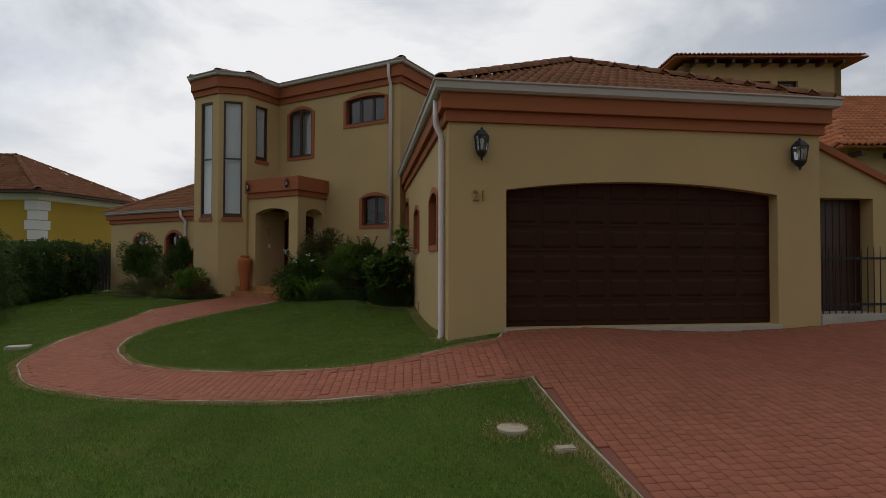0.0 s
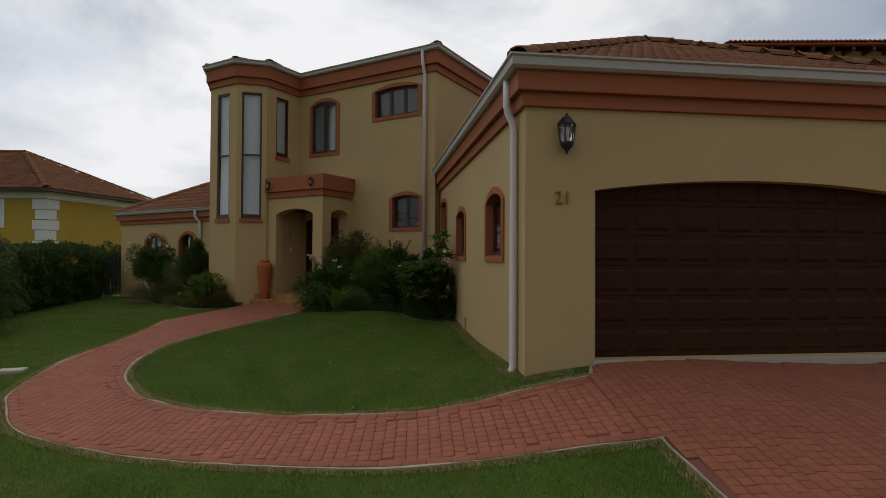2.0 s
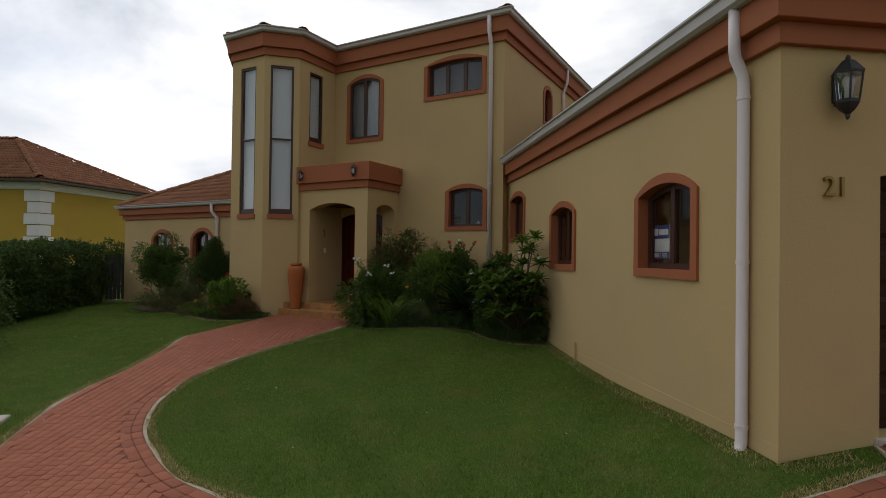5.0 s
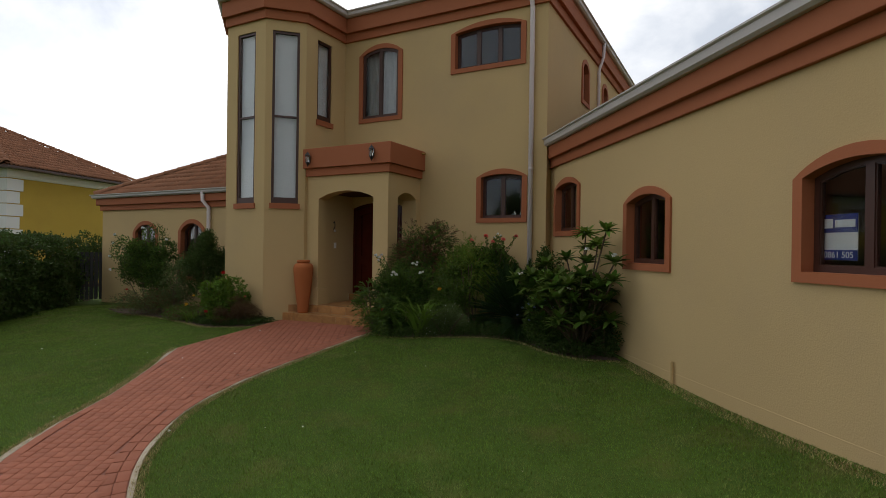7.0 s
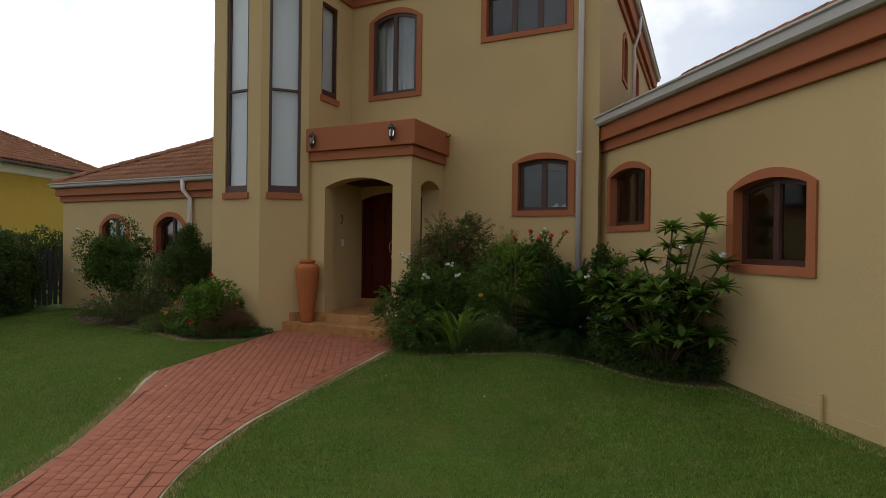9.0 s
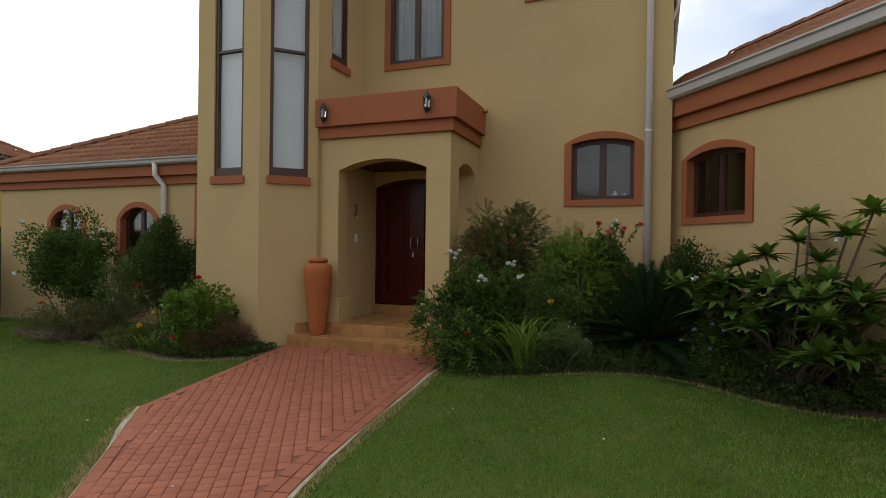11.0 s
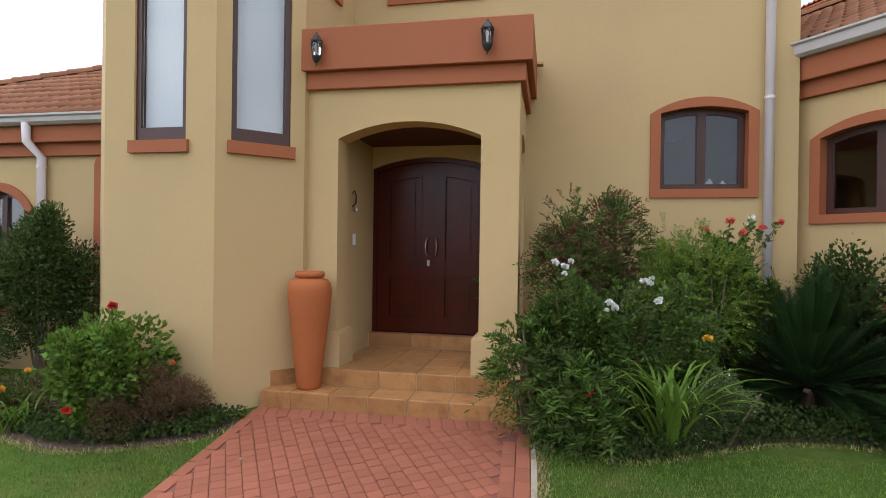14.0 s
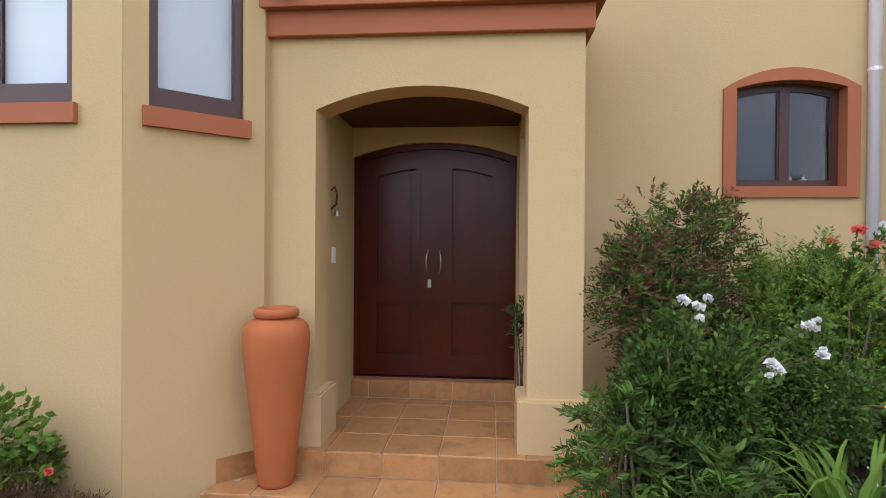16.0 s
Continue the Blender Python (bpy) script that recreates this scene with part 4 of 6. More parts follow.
# ---- wall lanterns ----
def lantern(name_label, size):
    """Hexagonal coach lantern of the given height; its back at y 0, its middle at the origin, looking to -y."""
    ob = thing("wall_lantern", 0, 0, 0, name_label, "lantern", "coach lanterns on the house")
    k = size
    centre = (0, -0.2 * k, 0)
    part("backplate", block(bmesh.new(), (-0.07 * k, -0.03 * k, -0.2 * k), (0.07 * k, 0, 0.2 * k), bevel=0.01 * k), BLACK_METAL, ob)
    part("arm", tube(bmesh.new(), [(0, 0, -0.22 * k), (0, -0.1 * k, -0.26 * k), (0, -0.2 * k, -0.25 * k)], 0.025 * k, 8), BLACK_METAL, ob)
    part("cap", lathe(bmesh.new(), [(0.19 * k, 0.2 * k), (0.195 * k, 0.235 * k), (0.15 * k, 0.30 * k), (0.11 * k, 0.36 * k), (0.085 * k, 0.40 * k), (0.03 * k, 0.43 * k), (0.035 * k, 0.46 * k), (0.012 * k, 0.5 * k)], centre, 6), BLACK_METAL, ob, "domed black metal cap")
    part("base", lathe(bmesh.new(), [(0.012 * k, -0.5 * k), (0.03 * k, -0.46 * k), (0.03 * k, -0.42 * k), (0.10 * k, -0.34 * k), (0.14 * k, -0.25 * k), (0.145 * k, -0.2 * k)], centre, 6), BLACK_METAL, ob, "pointed black metal base")
    glass = part("glass", lathe(bmesh.new(), [(0.125 * k, -0.2 * k), (0.165 * k, 0.2 * k)], centre, 6), LAMP_GLASS, ob, "clear lantern glass")
    glass.visible_shadow = False
    for i in range(6):
        a = math.pi * i / 3
        part("bar", tube(bmesh.new(), [(0.135 * k * math.cos(a), centre[1] + 0.135 * k * math.sin(a), -0.2 * k), (0.175 * k * math.cos(a), centre[1] + 0.175 * k * math.sin(a), 0.21 * k)], 0.014 * k, 6), BLACK_METAL, ob)
    part("bulb", lathe(bmesh.new(), [(0.03 * k, -0.18 * k), (0.035 * k, 0.0), (0.05 * k, 0.05 * k), (0.05 * k, 0.12 * k), (0.02 * k, 0.17 * k)], centre, 10), WHITE_PAINT, ob, "white bulb", smooth=True)
    return ob


big = lantern("black metal coach lantern on the garage wall", 0.45)
big.matrix_basis = pose(2.868, GY, 2.70) @ Matrix.Diagonal((1.28, 1.15, 1.04, 1.0))
copy_thing(big, pose(7.77, GY, 2.70) @ Matrix.Diagonal((1.28, 1.15, 1.04, 1.0)))
small = lantern("black metal coach lantern on the porch parapet", 0.31)
small.matrix_basis = Matrix.Translation(hp(-7.80, 6.63, 3.26)) @ pose(0, 0, 0, 0, 0, -37.5)
copy_thing(small, Matrix.Translation(hp(-6.22, 6.63, 3.28)) @ pose(0, 0, 0, 0, 0, -37.5))

# ---- small things on the walls ----
sign_face = side
sign = thing("window_sign", 2.6, 2.2, 1.5, "blue and white security company sign behind the garage window", "sign")
part("board", face_box(bmesh.new(), side, gs(2.50), gs(2.17), -0.150, -0.145, 1.435, 1.80), WHITE_PAINT, sign)
part("upper_band", face_box(bmesh.new(), side, gs(2.50), gs(2.17), -0.145, -0.143, 1.655, 1.80), BLUE, sign, "blue band with a plain white emblem")
part("lower_band", face_box(bmesh.new(), side, gs(2.50), gs(2.17), -0.145, -0.143, 1.435, 1.515), BLUE, sign, "blue band with a telephone number")
part("emblem", face_box(bmesh.new(), side, gs(2.485), gs(2.39), -0.143, -0.141, 1.69, 1.765), WHITE_PAINT, sign)
part("emblem", face_box(bmesh.new(), side, gs(2.37), gs(2.19), -0.143, -0.141, 1.695, 1.755), WHITE_PAINT, sign)
number = lettering("telephone_number", "0861 505", 0.072, Matrix.Translation((2.42 + 0.1405, 2.335, 1.475)) @ pose(0, 0, 0, 90, 0, -90), WHITE_PAINT, 0.001)
number.parent = sign
number.matrix_parent_inverse = sign.matrix_basis.inverted()

stub = thing("vent_pipe", 2.4, 4.34, -0.08, "short tan vent pipe against the garage wall", "pipe")
part("pipe", tube(bmesh.new(), [(2.385, 4.34, -0.12), (2.385, 4.34, 0.22)], 0.018, 10), PLASTER, stub)
ledge = thing("wall_ledge", 2.4, 6.94, 1.33, "short tan plaster ledge on the garage wall", "ledge")
part("ledge", face_box(bmesh.new(), side, gs(7.11), gs(6.77), -0.01, 0.035, 1.335, 1.362), PLASTER, ledge)
part("inner_sill", face_box(bmesh.new(), facade, fs(-4.6), fs(-3.575), -0.42, -0.242, 2.09, 2.12), WHITE_PAINT, house, "white inner window sill")
for u, tall_, wide_ in ((-3.97, 0.13, 0.034), (-3.84, 0.10, 0.03), (-4.02, 0.08, 0.026)):
    at = hp(u, FV + 0.33, 2.12)
    bottle = thing("bottle", *at, "small white bottle on the inner window sill", "bottle", "bottles on the sill")
    part("body", lathe(bmesh.new(), [(wide_, 0.0), (wide_ * 1.05, 0.01), (wide_, tall_ * 0.6), (wide_ * 0.45, tall_ * 0.75), (wide_ * 0.4, tall_ * 0.88)], at, 14), WHITE_PAINT, bottle, smooth=True)
    part("cap", lathe(bmesh.new(), [(wide_ * 0.5, tall_ * 0.88), (wide_ * 0.5, tall_)], at, 12), STEEL, bottle)
switch = thing("light_switch", *hp(-7.70, 7.3, 1.6), "white light switch on the porch wall", "switch")
sw = hface(-7.70, 7.0, -7.70, FV)
part("plate", face_box(bmesh.new(), sw, 0.30, 0.375, 0.0, 0.01, 1.46, 1.58), WHITE_PAINT, switch)
part("rocker", face_box(bmesh.new(), sw, 0.32, 0.355, 0.01, 0.015, 1.49, 1.55), WHITE_PAINT, switch)
bell = thing("porch_bell", *hp(-7.70, 7.3, 1.95), "small black iron bell on the porch wall", "bell")
part("bracket", tube(bmesh.new(), [hp(-7.70, 7.28, 1.86), hp(-7.66, 7.28, 1.90), hp(-7.655, 7.28, 1.97), hp(-7.675, 7.28, 2.03), hp(-7.70, 7.28, 2.0)], 0.008, 8), BLACK_METAL, bell)
part("bell", lathe(bmesh.new(), [(0.012, 0.03), (0.018, 0.02), (0.022, 0.0), (0.03, -0.02)], hp(-7.655, 7.28, 1.83), 12), STEEL, bell)

for x, y, r, words in ((2.53, -2.47, 0.135, "round concrete manhole cover in the lawn"),):
    lid = thing("manhole_cover", x, y, float(ground_z(x, y)), words, "manhole cover")
    part("lid", lathe(bmesh.new(), [(r * 1.0, -0.03), (r, 0.016), (r * 0.95, 0.022)], (x, y, float(ground_z(x, y))), 28), KERB, lid)
x, y = 2.82, -2.95
lid = thing("valve_cover", x, y, float(ground_z(x, y)), "small worn concrete valve cover in the lawn", "valve cover")
part("lid", block(bmesh.new(), (x - 0.085, y - 0.05, float(ground_z(x, y)) - 0.03), (x + 0.085, y + 0.05, float(ground_z(x, y)) + 0.03), bevel=0.01), KERB, lid)
x, y = -4.66, 3.42
z = float(ground_z(x, y))
lid = thing("meter_cover", x, y, z, "pale square meter box cover in the lawn", "meter cover")
part("lid", block(bmesh.new(), (-0.17, -0.13, -0.03), (0.17, 0.13, 0.045), pose(x, y, z, 0, 0, 12), bevel=0.008), CONCRETE, lid)

# ---- side passage beside the garage ----
passage = thing("side_wall", 9.2, 0.8, 0.1, "tan boundary wall with sloping coping and a passage opening", "wall")
pw = Face((8.215, 0.75), (11.5, 0.75))
part("wall", slab(bmesh.new(), pw, [[(0, -0.5), (0, 2.99), (1.25, 2.44), (3.28, 1.55), (3.28, -0.5)], box2(0.012, 1.25, -0.3, 2.1)], -0.22, 0), PLASTER, passage)
part("coping", slab(bmesh.new(), pw, [[(-0.002, 2.99), (-0.002, 3.1), (1.27, 2.55), (3.3, 1.66), (3.3, 1.55), (1.25, 2.44)]], -0.27, 0.06), TERRACOTTA, passage, "terracotta painted coping")
part("passage_wall", block(bmesh.new(), (9.5, 0.98, -0.4), (9.72, 6.0, 2.2)), PLASTER, passage)
part("passage_end", block(bmesh.new(), (8.3, 6.0, -0.4), (9.72, 6.2, 2.5)), PLASTER, passage)
part("passage_roof", block(bmesh.new(), (8.3, 0.98, 2.15), (9.8, 6.2, 2.25)), CONCRETE, passage)
# boards added behind the opening, standing in for its dark interior
for i in range(9):
    part("board", block(bmesh.new(), (8.32 + i * 0.131, 1.02, 0.0), (8.445 + i * 0.131, 1.06, 2.14), bevel=0.004), DARK_WOOD, passage, "dark boards added to make the passage opening dark")
part("passage_floor", block(bmesh.new(), (8.22, 0.43, -0.5), (12.5, 5.98, float(ground_z(9.5, 1.2)) + 0.02)), CONCRETE, passage, "grey concrete passage floor")
fence = thing("iron_gate", 9.0, 0.6, 0.1, "black iron picket gate across the side passage", "gate")
zf = float(ground_z(9.0, 0.6))
for z in (0.22, 0.95):
    part("rail", block(bmesh.new(), (8.35, 0.585, zf + z), (10.6, 0.605, zf + z + 0.04)), BLACK_METAL, fence)
for i in range(20):
    part("picket", tube(bmesh.new(), [(8.37 + i * 0.115, 0.58, zf + 0.03), (8.37 + i * 0.115, 0.58, zf + 1.08), (8.37 + i * 0.115, 0.58, zf + 1.16)], 0.011, 6, 0.3), BLACK_METAL, fence)

# ---- neighbours ----
yellow = thing("neighbour_house", -16, 21, -0.1, "mustard yellow house with white quoins and tiled roof", "house")
NA, NB, NC, ND = (-12.95, 19.35), (-11.2, 24.2), (-26.0, 21.0), (-24.5, 27.5)
left_face, right_face = Face(NC, NA), Face(NA, NB)
L = left_face.length
win = box2(L - 3.3, L - 1.85, 2.6, 3.55)
part("wall", slab(bmesh.new(), left_face, [box2(0, L, -1, 4.05), win], -0.25, 0), YELLOW_WALL, yellow)
part("wall", slab(bmesh.new(), right_face, [box2(0.002, right_face.length, -1, 4.05)], -0.25, 0), YELLOW_WALL, yellow)
part("wall", slab(bmesh.new(), Face(NB, ND), [box2(0, 13.9, -1, 4.05)], -0.25, 0), YELLOW_WALL, yellow)
part("wall", slab(bmesh.new(), Face(ND, NC), [box2(0, 6.6, -1, 4.05)], -0.25, 0), YELLOW_WALL, yellow)
part("cornice", sweep(bmesh.new(), [NC, NA, NB], [(-0.02, 3.72), (0.06, 3.72), (0.1, 3.8), (0.1, 4.1), (-0.02, 4.1)]), WHITE_PAINT, yellow, "white painted cornice")
for i in range(9):
    w = 0.42 if i % 2 else 0.55
    part("quoin", sweep(bmesh.new(), [tuple(left_face(L - w, 0, 0).xy), NA, tuple(right_face(w, 0, 0).xy)], [(-0.02, -0.2 + i * 0.435), (0.07, -0.2 + i * 0.435), (0.07, 0.2 + i * 0.435), (-0.02, 0.2 + i * 0.435)]), WHITE_PAINT, yellow, "white painted corner block")
nw = part("window", slab(bmesh.new(), left_face, [box2(L - 3.42, L - 1.73, 2.48, 3.67), box2(L - 3.25, L - 1.9, 2.65, 3.5)], -0.2, 0.06), WHITE_PAINT, yellow, "white framed window")
part("pane", face_box(bmesh.new(), left_face, L - 3.26, L - 1.89, -0.15, -0.14, 2.64, 3.51), GLASS, nw)
EA, EB, EC, ED = [Vector((*q, 4.08)) for q in ((-12.65, 18.8), (-10.5, 24.7), (-26.4, 20.4), (-24.9, 28.2))]
R1, R2 = Vector((-16.4, 23.8, 6.38)), Vector((-22.5, 24.6, 6.38))
slopes = [roof_slope(yellow, "roof", q, words="weathered brown clay tile roof") for q in ([EC, EA, R1, R2], [EA, EB, R1])]
for q in ([EB, ED, R2, R1], [ED, EC, R2]):
    bm = bmesh.new()
    bm.faces.new([bm.verts.new(p) for p in q])
    bmesh.ops.solidify(bm, geom=bm.faces[:], thickness=0.08)
    part("roof", bm, TILE_ROOF, yellow)
part("eaves_soffit", sweep(bmesh.new(), [NC, NA, NB], [(0.1, 4.0), (0.55, 4.0), (0.55, 4.07), (0.1, 4.07)]), DARK_WOOD, yellow)
ridge(slopes[0], EA, R1)
ridge(slopes[0], EB, R1)
ridge(slopes[0], R1, R2)

tall = thing("neighbour_house", 16.4, 13, 0, "tan double-storey house with orange tiled roofs beyond the garage", "house")
ta, tb = (12.9, 11.5), (18.6, 10.65)
tface = Face(ta, tb)
wins = [box2(1.45 + i * 0.99, 2.2 + i * 0.99, 7.3, 7.7) for i in range(3)]
part("wall", slab(bmesh.new(), tface, [box2(0, tface.length, -1, 8.35)] + wins, -0.25, 0), PLASTER, tall)
for i, wbox in enumerate(wins):
    w = part("window", slab(bmesh.new(), tface, [wbox, box2(wbox[0][0] + 0.05, wbox[2][0] - 0.05, 7.35, 7.65)], -0.2, -0.12), DARK_WOOD, tall, "small dark upper window")
    part("pane", face_box(bmesh.new(), tface, wbox[0][0] + 0.05, wbox[2][0] - 0.05, -0.17, -0.16, 7.35, 7.65), GLASS, w)
td = -tface.d
tq = [Vector((*ta, 0)), Vector((*tb, 0)), Vector((*tb, 0)) + td * 6, Vector((*ta, 0)) + td * 6]
for i in (1, 2, 3):
    part("wall", slab(bmesh.new(), Face(tq[i], tq[(i + 1) % 4]), [box2(0.0, (tq[(i + 1) % 4] - tq[i]).length, -1, 8.35)], -0.25, 0), PLASTER, tall)
mid_ = sum(tq, Vector()) / 4
eq = [mid_ + (q - mid_) * 1.2 + Vector((0, 0, 8.42)) for q in tq]
peak_a, peak_b = mid_ - tface.s * 0.4 + Vector((0, 0, 9.3)), mid_ + tface.s * 0.4 + Vector((0, 0, 9.3))
for a, b in ((0, 1), (1, 2), (2, 3), (3, 0)):
    roof_slope(tall, "roof", [eq[a], eq[b], peak_b if a < 2 else peak_a] + ([peak_a] if a == 0 else [peak_b] if a == 2 else []), mat=ORANGE_TILE, words="orange clay tile roof slope")
for i in range(9):
    face_at = tface(0.2 + i * 0.66, 0, 0)
    part("rafter_end", face_box(bmesh.new(), tface, 0.2 + i * 0.66, 0.3 + i * 0.66, 0.0, 0.5, 8.2, 8.32), DARK_WOOD, tall)
la, lb = (13.3, 5.4), (21.0, 4.3)
lface = Face(la, lb)
part("wall", slab(bmesh.new(), lface, [box2(0.3, lface.length, -1, 4.1)], -0.25, 0), PLASTER, tall)
part("wall", slab(bmesh.new(), Face((13.6, 11.0), (13.6, 5.36)), [box2(0, 5.6, -1, 4.1)], -0.25, 0), PLASTER, tall)
z4, z6 = 3.95, 6.9
roof_slope(tall, "roof", [Vector((13.0, 4.9, z4)), Vector((21.2, 3.75, z4)), Vector((21.6, 9.6, z6)), Vector((17.4, 10.2, z6))], mat=ORANGE_TILE, words="orange clay tile roof slope")
roof_slope(tall, "roof", [Vector((13.0, 11.0, z4)), Vector((13.0, 4.9, z4)), Vector((17.4, 10.2, z6))], mat=ORANGE_TILE, words="orange clay tile roof slope")
for i in range(8):
    part("rafter_end", face_box(bmesh.new(), lface, 0.3 + i * 0.9, 0.4 + i * 0.9, 0.0, 0.45, 3.72, 3.85), DARK_WOOD, tall)

# ---- planting ----
def leaves(rng, at, way, length, width, spread=0.5, cup=0.25):
    """Many small folded leaves: places, the ways that they point, mean length and width."""
    n = len(at)
    way = way + rng.normal(0, spread, (n, 3))
    way /= np.linalg.norm(way, axis=1, keepdims=True) + 1e-9
    side_ = np.cross(way, rng.normal(0, 1, (n, 3)))
    side_ /= np.linalg.norm(side_, axis=1, keepdims=True) + 1e-9
    up = np.cross(side_, way)
    k = rng.uniform(0.65, 1.25, (n, 1))
    l, w = length * k, width * k
    mid = at + way * l * 0.45
    v = np.stack([at, mid - side_ * w / 2 + up * w * cup, at + way * l, mid + side_ * w / 2 + up * w * cup], 1).reshape(-1, 3)
    i = np.arange(n)[:, None] * 4
    return v, np.concatenate([i + [[0, 1, 2]], i + [[0, 2, 3]]], 0)


def clumps(rng, n, centre, radii, count=14, size=0.42, floor=0.02):
    """Places and outward ways on an uneven heap of clumps that fills an ellipsoid."""
    centre, radii = np.array(centre, float), np.array(radii, float)
    c = rng.normal(0, 1, (count, 3))
    c /= np.linalg.norm(c, axis=1, keepdims=True)
    c *= rng.uniform(0.25, 0.78, (count, 1))
    s = rng.uniform(0.65, 1.25, count) * size
    k = rng.randint(0, count, n)
    d = rng.normal(0, 1, (n, 3))
    d /= np.linalg.norm(d, axis=1, keepdims=True)
    r = s[k] * rng.uniform(0.45, 1.08, n)
    p = c[k] + d * r[:, None]
    at = centre + p * radii
    out = d * 0.7 + p * 0.6 + np.array([0, 0, 0.25])
    good = at[:, 2] > ground_z(at[:, 0], at[:, 1]) + floor
    return at[good], out[good]


def stems(parent, rng, base, centre, radii, n=7, r=0.012, mat=None):
    for i in range(n):
        a = rng.uniform(0, 2 * math.pi)
        k = rng.uniform(0.2, 0.7)
        tip = (centre[0] + radii[0] * k * math.cos(a), centre[1] + radii[1] * k * math.sin(a), centre[2] + radii[2] * rng.uniform(-0.1, 0.6))
        foot = (base[0] + rng.uniform(-0.08, 0.08), base[1] + rng.uniform(-0.08, 0.08), base[2] - 0.05)
        mid = tuple(f * 0.5 + t * 0.5 + rng.uniform(-0.04, 0.04) for f, t in zip(foot, tip))
        part("stem", tube(bmesh.new(), [foot, mid, tip], r, 6, 0.5), mat or BARK, parent)


def blossom(parent, at, size, mat, rng, petals=26, name="blossom"):
    at = np.array(at, float)
    d = rng.normal(0, 1, (petals, 3))
    d[:, 2] = np.abs(d[:, 2]) * 0.9 - 0.15
    d /= np.linalg.norm(d, axis=1, keepdims=True)
    v, f = leaves(rng, np.repeat(at[None], petals, 0), d, size * 0.43, size * 0.46, 0.15, 0.4)
    return raw(name, v, f, mat, parent)


def shrub(name, label, centre, radii, n, leaf_size, mat, seed, category="shrub", count=14, size=0.42, spread=0.6, mixed=None, flowers=(), stem=True):
    """A leafy shrub; centre is the middle of its crown."""
    rng = np.random.RandomState(seed)
    z0 = float(ground_z(centre[0], centre[1]))
    ob = thing(name, centre[0], centre[1], z0, label, category)
    if stem:
        stems(ob, rng, (centre[0], centre[1], z0), centre, radii)
    at, out = clumps(rng, n, centre, radii, count, size)
    if mixed is not None:
        k = rng.uniform(0, 1, len(at)) < mixed[1]
        v, f = leaves(rng, at[k], out[k], *leaf_size, spread)
        raw("foliage", v, f, mixed[0], ob)
        at, out = at[~k], out[~k]
    v, f = leaves(rng, at, out, *leaf_size, spread)
    raw("foliage", v, f, mat, ob)
    for x, y, z, s, m in flowers:
        blossom(ob, (x, y, z), s, m, rng)
        foot = Vector((x, y, z)).lerp(Vector(centre), 0.45)
        part("flower_stem", tube(bmesh.new(), [foot, Vector((x, y, z)).lerp(foot, 0.5) + Vector((0, 0, 0.02)), (x, y, z)], 0.004, 5, 0.7), BARK, ob)
        t = rng.uniform(0.05, 0.8, 26)[:, None]
        v, f = leaves(rng, np.array((x, y, z)) * (1 - t) + np.array(foot) * t, rng.normal(0, 1, (26, 3)), *leaf_size, 0.3)
        raw("foliage", v, f, mat, ob)
    return ob


def sprays(name, label, centre, radii, n, length, leaflet, mats, seed, category="shrub", pairs=6, count=30, size=0.3, droop=0.35, lift=0.35, stem=True):
    """A shrub of feathered twigs: each spray carries pairs of narrow leaflets. mats: (material, share)."""
    rng = np.random.RandomState(seed)
    z0 = float(ground_z(centre[0], centre[1]))
    ob = thing(name, centre[0], centre[1], z0, label, category)
    if stem:
        stems(ob, rng, (centre[0], centre[1], z0), centre, radii, 9)
    at, out = clumps(rng, n, centre, radii, count, size)
    out = out + rng.normal(0, 0.3, out.shape) + np.array([0, 0, lift])
    out /= np.linalg.norm(out, axis=1, keepdims=True)
    l = length * rng.uniform(0.6, 1.2, len(at))
    side_ = np.cross(out, rng.normal(0, 0.5, out.shape) + np.array([0, 0, 1.0]))
    side_ /= np.linalg.norm(side_, axis=1, keepdims=True) + 1e-9
    t = np.linspace(0.2, 1, pairs)
    spine = at[:, None] + out[:, None] * (l[:, None] * t)[:, :, None] - np.array([0, 0, 1.0]) * (droop * l[:, None] * t * t)[:, :, None]
    pick = rng.uniform(0, 1, len(at))
    low = 0.0
    for mat, share in mats:
        k = (pick >= low) & (pick < low + share)
        low += share
        vs, fs_, n0 = [], [], 0
        for sgn in (1, -1):
            way = (side_[k] * sgn + out[k] * 0.75)[:, None] + np.zeros((1, pairs, 1))
            v, f = leaves(rng, spine[k].reshape(-1, 3), way.reshape(-1, 3), *leaflet, 0.16, 0.2)
            vs.append(v)
            fs_.append(f + n0)
            n0 += len(v)
        raw("foliage", np.concatenate(vs), np.concatenate(fs_), mat, ob)
    return ob


def gz_(x, y):
    return float(ground_z(x, y))


# bed beside the porch and along the garage wall
BED_R = curve([(-0.93, 8.24), (-0.55, 7.72), (0.05, 7.55), (0.75, 7.35), (1.3, 6.85), (1.52, 6.1), (1.85, 5.6), (2.38, 5.3)], 6) + [(2.41, 8.4), (2.2, 8.2), (-0.6, 8.75)]
BED_L = curve([(-2.72, 9.78), (-3.15, 9.52), (-3.7, 9.6), (-4.15, 9.8), (-4.55, 10.25), (-5.39, 11.16), (-6.55, 12.1)], 6) + [(-7.2, 13.0), (-5.0, 12.4), (-4.2, 11.6), (-3.6, 10.2)]
tagged(draped("flower_bed", [tuple(p) for p in offset_path(BED_R, -0.06, True)], 0.006, SOIL, 0.3), "dark soil flower bed beside the porch and garage", "flower bed")
tagged(draped("flower_bed", [tuple(p) for p in offset_path(BED_L, 0.03, True)], 0.006, SOIL, 0.3), "dark soil flower bed below the tower", "flower bed")

